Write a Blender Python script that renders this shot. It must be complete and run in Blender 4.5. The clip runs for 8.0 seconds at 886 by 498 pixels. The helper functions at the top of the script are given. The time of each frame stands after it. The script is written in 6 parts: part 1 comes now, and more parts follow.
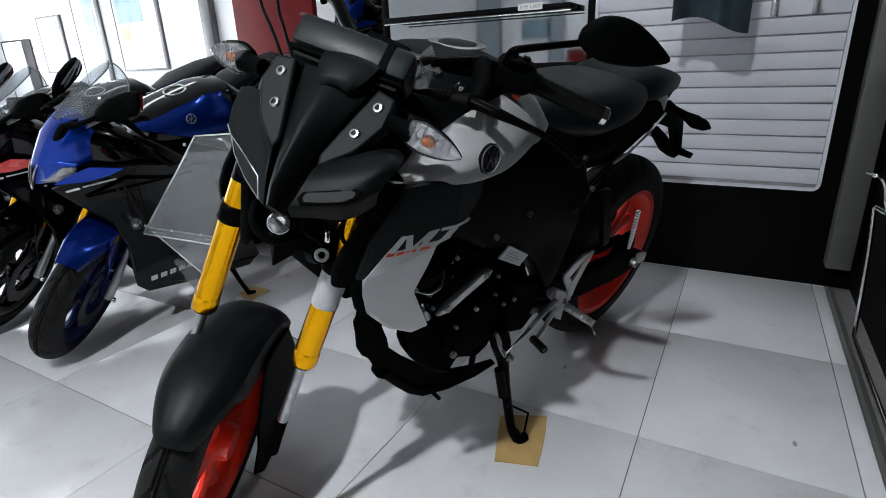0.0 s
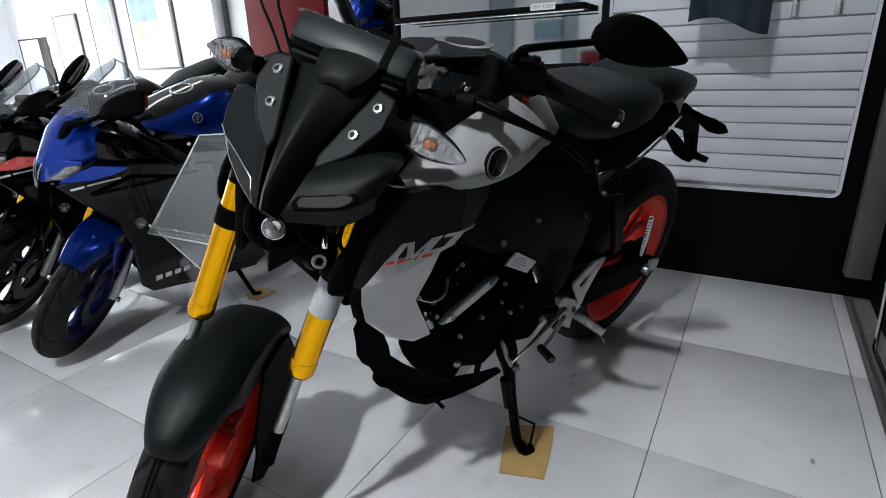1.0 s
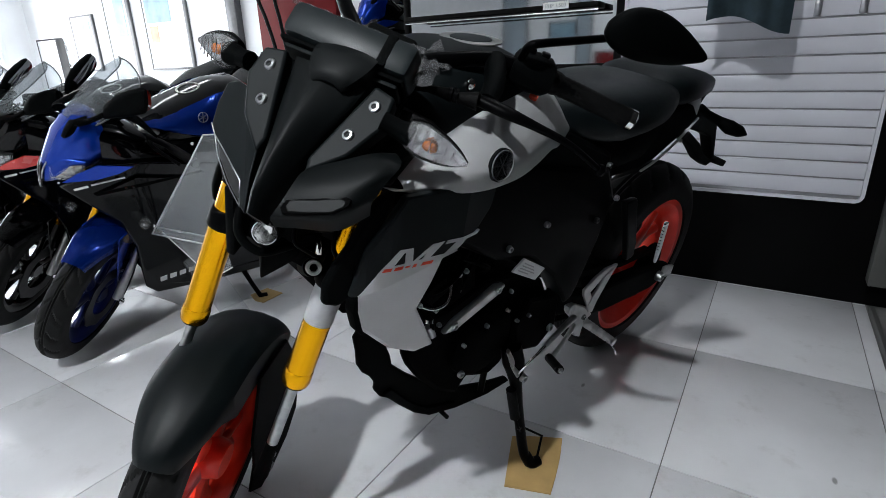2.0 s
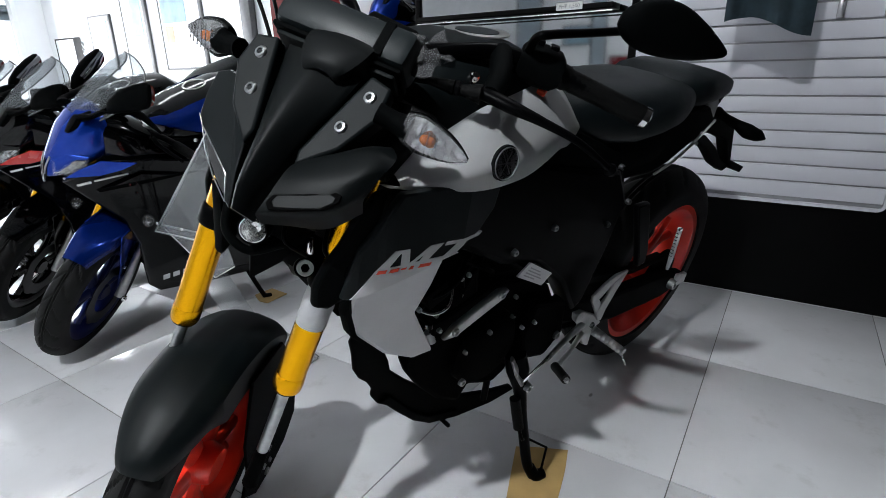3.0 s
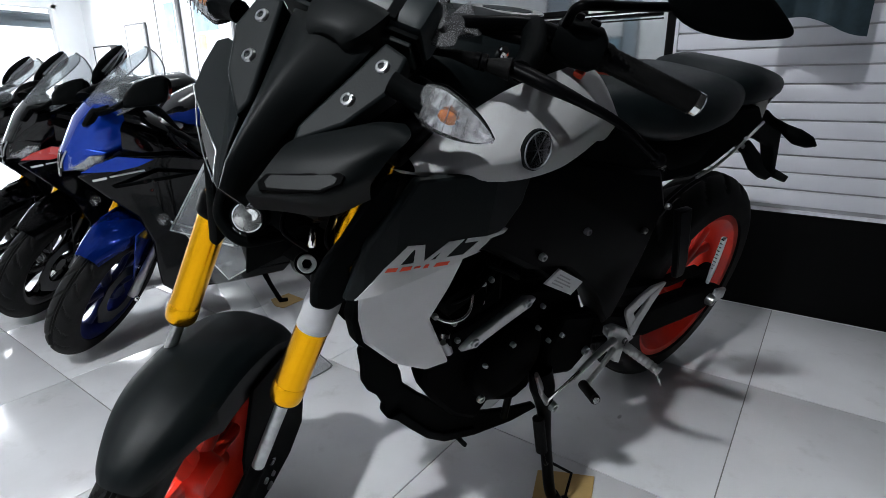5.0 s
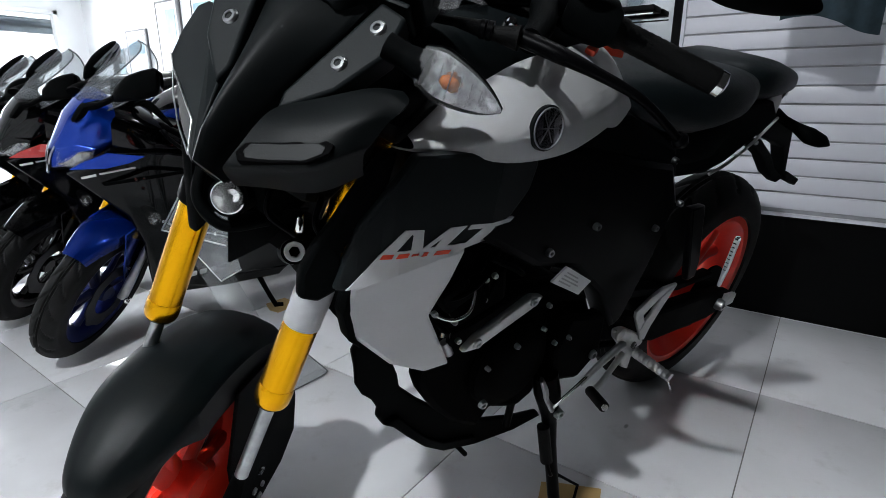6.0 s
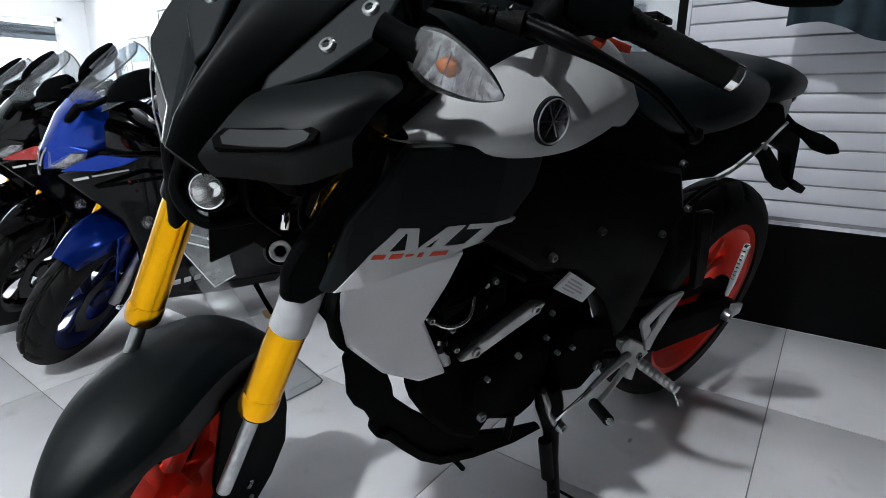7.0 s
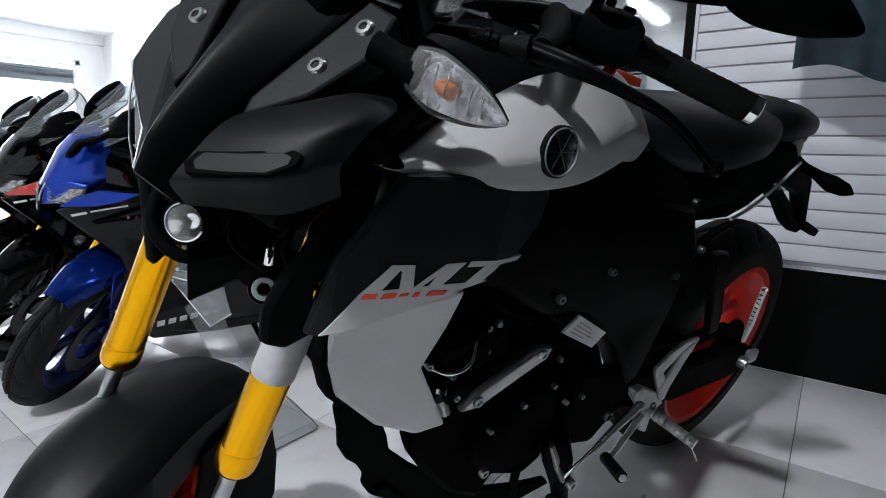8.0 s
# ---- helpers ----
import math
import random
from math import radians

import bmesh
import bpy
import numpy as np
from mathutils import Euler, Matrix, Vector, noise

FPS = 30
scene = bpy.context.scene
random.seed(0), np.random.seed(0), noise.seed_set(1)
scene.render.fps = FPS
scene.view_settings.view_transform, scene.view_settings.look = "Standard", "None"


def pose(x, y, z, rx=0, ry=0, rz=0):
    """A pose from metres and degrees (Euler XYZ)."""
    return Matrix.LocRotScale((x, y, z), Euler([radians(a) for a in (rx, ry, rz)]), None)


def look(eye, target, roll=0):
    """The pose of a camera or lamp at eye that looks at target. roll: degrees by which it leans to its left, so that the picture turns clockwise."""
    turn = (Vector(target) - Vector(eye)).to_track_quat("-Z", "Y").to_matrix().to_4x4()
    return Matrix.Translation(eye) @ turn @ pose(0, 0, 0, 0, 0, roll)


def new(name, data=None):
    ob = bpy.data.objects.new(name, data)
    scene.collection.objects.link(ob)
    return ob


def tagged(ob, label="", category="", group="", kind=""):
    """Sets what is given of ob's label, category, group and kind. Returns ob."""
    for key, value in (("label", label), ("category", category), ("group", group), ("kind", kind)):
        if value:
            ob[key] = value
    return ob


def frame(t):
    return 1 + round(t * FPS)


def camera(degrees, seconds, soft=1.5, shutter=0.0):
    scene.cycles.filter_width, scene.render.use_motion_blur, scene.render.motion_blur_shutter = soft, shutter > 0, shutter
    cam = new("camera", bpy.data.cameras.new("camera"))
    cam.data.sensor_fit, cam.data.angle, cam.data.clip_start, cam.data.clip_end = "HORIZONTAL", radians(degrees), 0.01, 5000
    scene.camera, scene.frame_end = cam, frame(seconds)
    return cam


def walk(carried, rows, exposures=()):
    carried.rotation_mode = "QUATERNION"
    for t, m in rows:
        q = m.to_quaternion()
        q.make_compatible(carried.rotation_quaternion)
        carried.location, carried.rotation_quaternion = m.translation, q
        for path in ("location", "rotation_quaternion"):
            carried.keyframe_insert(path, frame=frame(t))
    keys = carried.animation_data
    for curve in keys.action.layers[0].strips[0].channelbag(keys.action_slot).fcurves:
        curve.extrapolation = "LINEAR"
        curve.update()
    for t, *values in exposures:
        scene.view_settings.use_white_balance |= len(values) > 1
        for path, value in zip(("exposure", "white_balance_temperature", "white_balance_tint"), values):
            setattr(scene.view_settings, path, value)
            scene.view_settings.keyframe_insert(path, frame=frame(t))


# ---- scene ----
cam = camera(80.2, 8.0, soft=0.6)
PATH = [
    (0, (0.1276, -1.1678, 0.8905), (-0.8069, 0.4730, 0.2313), -2.21),
    (0.5, (0.1217, -1.1432, 0.8890), (-0.8231, 0.4894, 0.2243), -2.31),
    (1, (0.1193, -1.1328, 0.8880), (-0.8493, 0.4897, 0.2327), -1.84),
    (1.5, (0.1157, -1.1141, 0.8858), (-0.8760, 0.4959, 0.2343), -1.77),
    (3, (0.1043, -1.0560, 0.8671), (-0.9385, 0.5281, 0.2320), -1.04),
    (3.5, (0.1037, -1.0412, 0.8564), (-0.9684, 0.5297, 0.2374), -0.57),
    (4, (0.0894, -1.0229, 0.8455), (-1.0025, 0.5376, 0.2353), -0.38),
    (4.5, (0.0808, -1.0121, 0.8408), (-1.0351, 0.5345, 0.2386), -0.46),
    (6, (0.0440, -0.9647, 0.7919), (-1.0818, 0.5923, 0.2368), 0.04),
    (6.5, (0.0392, -0.9549, 0.7840), (-1.0886, 0.6055, 0.2426), 0.31),
    (7, (0.0286, -0.9373, 0.7742), (-1.1050, 0.6266, 0.2552), 0.49),
    (7.5, (0.0184, -0.9179, 0.7643), (-1.1309, 0.6524, 0.3023), 0.48),
    (8, (0.0105, -0.9033, 0.7628), (-1.1600, 0.6762, 0.3947), 0.94),
]
walk(cam, [(t, look(eye, target, roll)) for t, eye, target, roll in PATH], ((0, -0.04), (3, 0.02), (6, 0.08), (8, 0.16)))

# ---- light ----
world = bpy.data.worlds.new("sky")
scene.world = world
world.use_nodes = True
sky = world.node_tree.nodes.new("ShaderNodeTexSky")
sky.sky_type = "NISHITA"
sky.sun_disc = False
sky.sun_elevation = radians(50)
sky.sun_rotation = radians(250)
world.node_tree.links.new(sky.outputs[0], world.node_tree.nodes["Background"].inputs[0])
world.node_tree.nodes["Background"].inputs[1].default_value = 0.12


def area_lamp(name, at, target, sx, sy, watts, colour=(1, 1, 1)):
    data = bpy.data.lights.new(name, "AREA")
    data.shape, data.size, data.size_y, data.energy, data.color = "RECTANGLE", sx, sy, watts, colour
    ob = new(name, data)
    ob.matrix_world = look(at, target)
    return ob


# daylight through the end window, the ceiling's downlights, and unseen tubes added as fill
area_lamp("window_daylight", (-9.45, 0.6, 1.35), (-3.0, 0.4, 0.7), 3.6, 1.6, 175, (0.91, 0.955, 1.0))
area_lamp("down_light", (-0.10, 0.35, 2.40), (-0.10, 0.35, 0.0), 0.20, 0.20, 5, (0.905, 0.957, 1.0))
area_lamp("down_light", (-0.18, -1.95, 2.40), (-0.18, -1.95, 0.0), 0.07, 0.07, 77, (0.905, 0.957, 1.0))
area_lamp("fill_tube", (-2.0, -3.2, 2.40), (-2.0, -3.2, 0.0), 0.16, 1.15, 16, (0.905, 0.957, 1.0))
area_lamp("fill_tube", (-2.9, 0.35, 2.40), (-2.9, 0.35, 0.0), 0.16, 1.15, 6, (0.905, 0.957, 1.0))
area_lamp("fill_tube", (-5.6, 1.6, 2.40), (-5.6, 1.6, 0.0), 0.16, 1.15, 45, (0.905, 0.957, 1.0))


# ---- materials ----
def mat(name, base, rough=0.5, metal=0.0, var=0.12, scale=30.0, bump=0.0, bump_scale=300.0, rough_var=0.1, coat=0.0, spec=0.5, speck=0.0):
    """A surface with cloudy colour variation, fine grain relief and uneven gloss."""
    m = bpy.data.materials.new(name)
    m.use_nodes = True
    nt = m.node_tree
    b = nt.nodes["Principled BSDF"]
    co = nt.nodes.new("ShaderNodeTexCoord")
    n1 = nt.nodes.new("ShaderNodeTexNoise")
    n1.inputs["Scale"].default_value, n1.inputs["Detail"].default_value = scale, 6.0
    nt.links.new(co.outputs["Object"], n1.inputs["Vector"])
    ramp = nt.nodes.new("ShaderNodeMapRange")
    ramp.inputs["From Min"].default_value, ramp.inputs["From Max"].default_value = 0.3, 0.7
    ramp.inputs["To Min"].default_value, ramp.inputs["To Max"].default_value = 1 - var, 1 + var
    nt.links.new(n1.outputs["Fac"], ramp.inputs["Value"])
    mul = nt.nodes.new("ShaderNodeVectorMath")
    mul.operation = "SCALE"
    mul.inputs[0].default_value = base[:3]
    nt.links.new(ramp.outputs["Result"], mul.inputs["Scale"])
    nt.links.new(mul.outputs["Vector"], b.inputs["Base Color"])
    b.inputs["Metallic"].default_value = metal
    b.inputs["Specular IOR Level"].default_value = spec
    b.inputs["Coat Weight"].default_value = coat
    b.inputs["Coat Roughness"].default_value = 0.06
    rr = nt.nodes.new("ShaderNodeMapRange")
    rr.inputs["To Min"].default_value, rr.inputs["To Max"].default_value = max(0.02, rough - rough_var), min(1, rough + rough_var)
    n2 = nt.nodes.new("ShaderNodeTexNoise")
    n2.inputs["Scale"].default_value, n2.inputs["Detail"].default_value = scale * 0.35, 4.0
    nt.links.new(co.outputs["Object"], n2.inputs["Vector"])
    nt.links.new(n2.outputs["Fac"], rr.inputs["Value"])
    nt.links.new(rr.outputs["Result"], b.inputs["Roughness"])
    if bump:
        n3 = nt.nodes.new("ShaderNodeTexNoise")
        n3.inputs["Scale"].default_value, n3.inputs["Detail"].default_value = bump_scale, 3.0
        nt.links.new(co.outputs["Object"], n3.inputs["Vector"])
        bp = nt.nodes.new("ShaderNodeBump")
        bp.inputs["Strength"].default_value, bp.inputs["Distance"].default_value = bump, 0.002
        nt.links.new(n3.outputs["Fac"], bp.inputs["Height"])
        nt.links.new(bp.outputs["Normal"], b.inputs["Normal"])
    return m


def clear(name, tint, rough=0.03, alpha=0.15, ior=1.45):
    """Thin clear plastic or glass: mostly see-through, with a gloss."""
    m = bpy.data.materials.new(name)
    m.use_nodes = True
    nt = m.node_tree
    b = nt.nodes["Principled BSDF"]
    b.inputs["Base Color"].default_value = (*tint, 1)
    b.inputs["Roughness"].default_value = rough
    b.inputs["IOR"].default_value = ior
    tr = nt.nodes.new("ShaderNodeBsdfTransparent")
    tr.inputs[0].default_value = (*[min(1, 0.55 + 0.5 * c) for c in tint], 1)
    co = nt.nodes.new("ShaderNodeTexCoord")
    n = nt.nodes.new("ShaderNodeTexNoise")
    n.inputs["Scale"].default_value, n.inputs["Detail"].default_value = 9.0, 5.0
    nt.links.new(co.outputs["Object"], n.inputs["Vector"])
    mr = nt.nodes.new("ShaderNodeMapRange")
    mr.inputs["To Min"].default_value, mr.inputs["To Max"].default_value = max(0, alpha - 0.1), min(1, alpha + 0.1)
    nt.links.new(n.outputs["Fac"], mr.inputs["Value"])
    mix = nt.nodes.new("ShaderNodeMixShader")
    nt.links.new(mr.outputs["Result"], mix.inputs[0])
    nt.links.new(tr.outputs[0], mix.inputs[1])
    nt.links.new(b.outputs[0], mix.inputs[2])
    nt.links.new(mix.outputs[0], nt.nodes["Material Output"].inputs[0])
    return m


def glow(name, colour, strength):
    m = bpy.data.materials.new(name)
    m.use_nodes = True
    nt = m.node_tree
    e = nt.nodes.new("ShaderNodeEmission")
    e.inputs[0].default_value, e.inputs[1].default_value = (*colour, 1), strength
    nt.links.new(e.outputs[0], nt.nodes["Material Output"].inputs[0])
    return m


def floor_material():
    m = mat("polished_tile", (0.60, 0.60, 0.615), rough=0.17, var=0.07, scale=4.0, rough_var=0.16, bump=0.04, bump_scale=60)
    nt = m.node_tree
    b = nt.nodes["Principled BSDF"]
    info = nt.nodes.new("ShaderNodeObjectInfo")
    mr = nt.nodes.new("ShaderNodeMapRange")
    mr.inputs["To Min"].default_value, mr.inputs["To Max"].default_value = 0.985, 1.012
    nt.links.new(info.outputs["Random"], mr.inputs["Value"])
    sc = nt.nodes.new("ShaderNodeVectorMath")
    sc.operation = "SCALE"
    src = b.inputs["Base Color"].links[0].from_socket
    nt.links.new(src, sc.inputs[0])
    nt.links.new(mr.outputs["Result"], sc.inputs["Scale"])
    # scuffs: sparse dark specks and dusty smears
    geo = nt.nodes.new("ShaderNodeNewGeometry")
    v = nt.nodes.new("ShaderNodeTexNoise")
    v.inputs["Scale"].default_value, v.inputs["Detail"].default_value = 9.0, 10.0
    v.inputs["Roughness"].default_value = 0.68
    nt.links.new(geo.outputs["Position"], v.inputs["Vector"])
    cr = nt.nodes.new("ShaderNodeMapRange")
    cr.inputs["From Min"].default_value, cr.inputs["From Max"].default_value = 0.56, 0.76
    cr.inputs["To Min"].default_value, cr.inputs["To Max"].default_value = 0.0, 0.5
    nt.links.new(v.outputs["Fac"], cr.inputs["Value"])
    mx = nt.nodes.new("ShaderNodeMix")
    mx.data_type = "RGBA"
    nt.links.new(cr.outputs["Result"], mx.inputs["Factor"])
    nt.links.new(sc.outputs["Vector"], mx.inputs[6])
    mx.inputs[7].default_value = (0.36, 0.35, 0.34, 1)
    # small dark scuff specks
    vo = nt.nodes.new("ShaderNodeTexVoronoi")
    vo.inputs["Scale"].default_value = 6.5
    st = nt.nodes.new("ShaderNodeMapping")
    st.inputs["Scale"].default_value, st.inputs["Rotation"].default_value = (1.0, 0.45, 1.0), (0, 0, 0.35)
    nt.links.new(geo.outputs["Position"], st.inputs["Vector"])
    nt.links.new(st.outputs["Vector"], vo.inputs["Vector"])
    sp = nt.nodes.new("ShaderNodeMapRange")
    sp.inputs["From Min"].default_value, sp.inputs["From Max"].default_value = 0.028, 0.045
    sp.inputs["To Min"].default_value, sp.inputs["To Max"].default_value = 0.65, 0.0
    nt.links.new(vo.outputs["Distance"], sp.inputs["Value"])
    m2 = nt.nodes.new("ShaderNodeMix")
    m2.data_type = "RGBA"
    nt.links.new(sp.outputs["Result"], m2.inputs["Factor"])
    nt.links.new(mx.outputs[2], m2.inputs[6])
    m2.inputs[7].default_value = (0.10, 0.095, 0.09, 1)
    nt.links.new(m2.outputs[2], b.inputs["Base Color"])
    return m


M = {
    "tile": floor_material(),
    "grout": mat("grout", (0.16, 0.155, 0.15), 0.9),
    "wall": mat("white_wall_paint", (0.80, 0.81, 0.82), 0.6, var=0.04, scale=2, bump=0.05, bump_scale=90),
    "ceiling": mat("ceiling_paint", (0.78, 0.79, 0.80), 0.7, var=0.04, scale=2),
    "slat": mat("white_slat_laminate", (0.60, 0.60, 0.65), 0.35, var=0.03, scale=3, rough_var=0.08),
    "groove": mat("groove_aluminium", (0.33, 0.33, 0.35), 0.35, metal=0.8, var=0.2, scale=8),
    "blackboard": mat("black_laminate", (0.002, 0.002, 0.0022), 0.5, spec=0.07, var=0.3, scale=6),
    "greypost": mat("grey_post_paint", (0.07, 0.07, 0.066), 0.5, var=0.1, scale=5),
    "spine": mat("satin_black_paint", (0.0020, 0.0028, 0.0030), 0.50, spec=0.11, var=0.18, scale=18, bump=0.05, bump_scale=500, rough_var=0.07),
    "matt": mat("matt_black_paint", (0.0034, 0.0050, 0.0055), 0.52, spec=0.11, var=0.18, scale=18, bump=0.06, bump_scale=500, rough_var=0.07),
    "satin": mat("satin_black_moulding", (0.0046, 0.0076, 0.0086), 0.44, spec=0.26, var=0.15, scale=16, bump=0.06, bump_scale=500, rough_var=0.06),
    "plastic": mat("textured_black_plastic", (0.0007, 0.0010, 0.0011), 0.66, spec=0.03, var=0.2, scale=30, bump=0.22, bump_scale=900),
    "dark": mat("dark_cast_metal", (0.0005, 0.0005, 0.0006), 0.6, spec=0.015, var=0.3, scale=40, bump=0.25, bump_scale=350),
    "steelblack": mat("black_enamelled_steel", (0.0007, 0.0007, 0.0009), 0.36, spec=0.03, var=0.2, scale=20),
    "rubber": mat("tyre_rubber", (0.0045, 0.0045, 0.0045), 0.65, spec=0.2, var=0.25, scale=35, bump=0.12, bump_scale=400),
    "grip": mat("grip_rubber", (0.0015, 0.0015, 0.0015), 0.6, spec=0.08, var=0.2, bump=0.4, bump_scale=700),
    "grey": mat("matt_grey_paint", (0.52, 0.52, 0.525), 0.45, var=0.05, scale=12, bump=0.02, bump_scale=600, rough_var=0.06),
    "greylight": mat("light_grey_decal", (0.50, 0.50, 0.50), 0.5, var=0.05),
    "gold": mat("gold_anodised_alloy", (0.80, 0.385, 0.006), 0.22, metal=1.0, var=0.06, scale=14, rough_var=0.06),
    "chrome": mat("chromed_steel", (0.75, 0.75, 0.74), 0.14, metal=1.0, var=0.1, scale=20),
    "alloy": mat("cast_aluminium", (0.40, 0.40, 0.395), 0.36, metal=0.9, var=0.15, scale=40, bump=0.12, bump_scale=500),
    "screw": mat("zinc_screw", (0.33, 0.34, 0.34), 0.3, metal=1.0, var=0.2, scale=60),
    "discsteel": mat("brushed_disc_steel", (0.035, 0.035, 0.037), 0.35, metal=1.0, var=0.2, scale=40),
    "vermilion": mat("vermilion_wheel_paint", (0.85, 0.034, 0.012), 0.36, var=0.08, scale=14, coat=0.25),
    "orange": mat("orange_decal", (0.85, 0.07, 0.02), 0.5, var=0.06),
    "seat": mat("seat_leatherette", (0.0036, 0.0056, 0.0064), 0.46, spec=0.15, var=0.15, scale=24, bump=0.25, bump_scale=650),
    "whitewrap": mat("white_protective_wrap", (0.31, 0.31, 0.32), 0.35, var=0.12, scale=45, bump=0.4, bump_scale=90),
    "film": clear("crumpled_clear_film", (0.30, 0.30, 0.31), 0.12, 0.2),
    "acrylic": clear("clear_acrylic", (0.62, 0.64, 0.65), 0.06, 0.24),
    "visor": clear("clear_screen", (0.45, 0.48, 0.50), 0.04, 0.10),
    "lens": clear("clear_indicator_lens", (0.9, 0.91, 0.92), 0.03, 0.02),
    "amber": mat("amber_bulb", (0.30, 0.075, 0.008), 0.2, var=0.1),
    "reflector": mat("lamp_reflector", (0.26, 0.26, 0.265), 0.16, metal=1.0, var=0.7, scale=95, bump=0.5, bump_scale=160),
    "sticker": mat("silver_sticker", (0.55, 0.56, 0.57), 0.4, metal=0.2, var=0.06),
    "ink": mat("printed_ink", (0.30, 0.30, 0.31), 0.6),
    "card": mat("brown_cardboard", (0.40, 0.26, 0.10), 0.85, var=0.15, scale=12, bump=0.25, bump_scale=120),
    "cloth": mat("dark_teal_cloth", (0.035, 0.06, 0.075), 0.9, var=0.25, scale=30, bump=0.5, bump_scale=500),
    "blue": mat("blue_gloss_paint", (0.003, 0.034, 0.30), 0.14, metal=0.6, spec=0.3, var=0.1, scale=10, coat=0.3),
    # wheel blue, darkened so that the wheels' shade is in the colour
    "blueshade": mat("shaded_blue_wheel_paint", (0.001, 0.005, 0.06), 0.35, spec=0.2, var=0.1, scale=14),
    "gloss": mat("black_gloss_paint", (0.0012, 0.0013, 0.0016), 0.07, var=0.2, spec=0.25, coat=0.15),
    "redpaint": mat("red_gloss_paint", (0.45, 0.02, 0.02), 0.25, coat=0.6),
    "redboard": mat("red_board", (0.16, 0.008, 0.010), 0.6, spec=0.15, var=0.12, scale=4),
    "mirror": mat("silvered_mirror", (0.30, 0.31, 0.32), 0.05, metal=1.0, var=0.03, rough_var=0.03),
    "poster": mat("poster_paper", (0.70, 0.72, 0.74), 0.4, var=0.05),
    "posterblue": mat("poster_blue_print", (0.22, 0.36, 0.44), 0.4, var=0.3, scale=6),
    "posteramber": mat("poster_warm_print", (0.6, 0.36, 0.2), 0.4, var=0.3, scale=9),
    "frame": mat("dark_metal_frame", (0.10, 0.10, 0.105), 0.4, metal=0.3, var=0.12),
    "darkframe": mat("black_poster_frame", (0.012, 0.012, 0.013), 0.5, spec=0.2, var=0.2),
    "paper": mat("white_paper", (0.78, 0.78, 0.76), 0.6, var=0.03),
    "outdoors": glow("bright_daylight_outside", (0.96, 0.98, 1.0), 4.5),
    "shutter": mat("blue_grey_shutter", (0.30, 0.36, 0.40), 0.5, var=0.1),
    "tube": glow("lamp_tube", (1.0, 1.0, 1.0), 9.0),
}


# ---- mesh helpers ----
def part(name, bm, material, parent=None, label="", m=None, sharp=38):
    """Links a bmesh as one mesh object, under parent where one is given."""
    bmesh.ops.recalc_face_normals(bm, faces=bm.faces)
    for e in bm.edges:
        e.smooth = not (len(e.link_faces) == 2 and e.calc_face_angle(0) > radians(sharp))
    for f in bm.faces:
        f.smooth = len(f.verts) <= 4
    me = bpy.data.meshes.new(name)
    bm.to_mesh(me)
    bm.free()
    me.materials.append(material)
    ob = new(name, me)
    if parent is not None:
        ob.parent = parent
    if m is not None:
        ob.matrix_basis = m
    if label:
        ob["label"] = label
    return ob


def bevelled(bm, width, seg=2, angle=20):
    es = [e for e in bm.edges if len(e.link_faces) == 2 and e.calc_face_angle(0) > radians(angle)]
    if width and es:
        bmesh.ops.bevel(bm, geom=es, offset=width, segments=seg, profile=0.5, affect="EDGES", clamp_overlap=True)
    return bm


def box(x0, x1, y0, y1, z0, z1, bevel=0.0, bm=None):
    fresh = bm is None
    bm = bm or bmesh.new()
    vs = [bm.verts.new((x, y, z)) for x in (x0, x1) for y in (y0, y1) for z in (z0, z1)]
    for f in ((0, 1, 3, 2), (4, 6, 7, 5), (0, 4, 5, 1), (2, 3, 7, 6), (0, 2, 6, 4), (1, 5, 7, 3)):
        bm.faces.new([vs[i] for i in f])
    if fresh and bevel:
        bmesh.ops.recalc_face_normals(bm, faces=bm.faces)
        bevelled(bm, bevel)
    return bm


def plate(points, y, thick, bevel=0.004, bm=None, bow=None, cuts=()):
    """A side panel: an outline of (x, z) at lateral place y (outer face), bulged by bow(x, z), with thickness inwards."""
    bm2 = bmesh.new()
    out = [bm2.verts.new((px, y, pz)) for px, pz in points]
    inn = [bm2.verts.new((px, y - math.copysign(thick, y if y else 1), pz)) for px, pz in points]
    bm2.faces.new(out)
    bm2.faces.new(inn[::-1])
    n = len(points)
    for i in range(n):
        bm2.faces.new((out[i], inn[i], inn[(i + 1) % n], out[(i + 1) % n]))
    bmesh.ops.recalc_face_normals(bm2, faces=bm2.faces)
    bevelled(bm2, bevel)
    for x in cuts:
        bmesh.ops.bisect_plane(bm2, geom=bm2.verts[:] + bm2.edges[:] + bm2.faces[:], plane_co=(x, 0, 0), plane_no=(1, 0, 0))
    if bow:
        for q in bm2.verts:
            q.co.y += bow(q.co.x, q.co.z)
    return bm2 if bm is None else joined(bm, bm2)


def joined(a, b):
    me = bpy.data.meshes.new("tmp")
    b.to_mesh(me)
    b.free()
    a.from_mesh(me)
    bpy.data.meshes.remove(me)
    return a


def loft(rings, cap=True, closed=True):
    """Skins a row of rings that have the same number of points."""
    bm = bmesh.new()
    vs = [[bm.verts.new(p) for p in ring] for ring in rings]
    n = len(rings[0])
    for a, b in zip(vs, vs[1:]):
        for i in range(n if closed else n - 1):
            j = (i + 1) % n
            bm.faces.new((a[i], a[j], b[j], b[i]))
    if cap and closed:
        bm.faces.new(vs[0])
        bm.faces.new(vs[-1][::-1])
    return bm


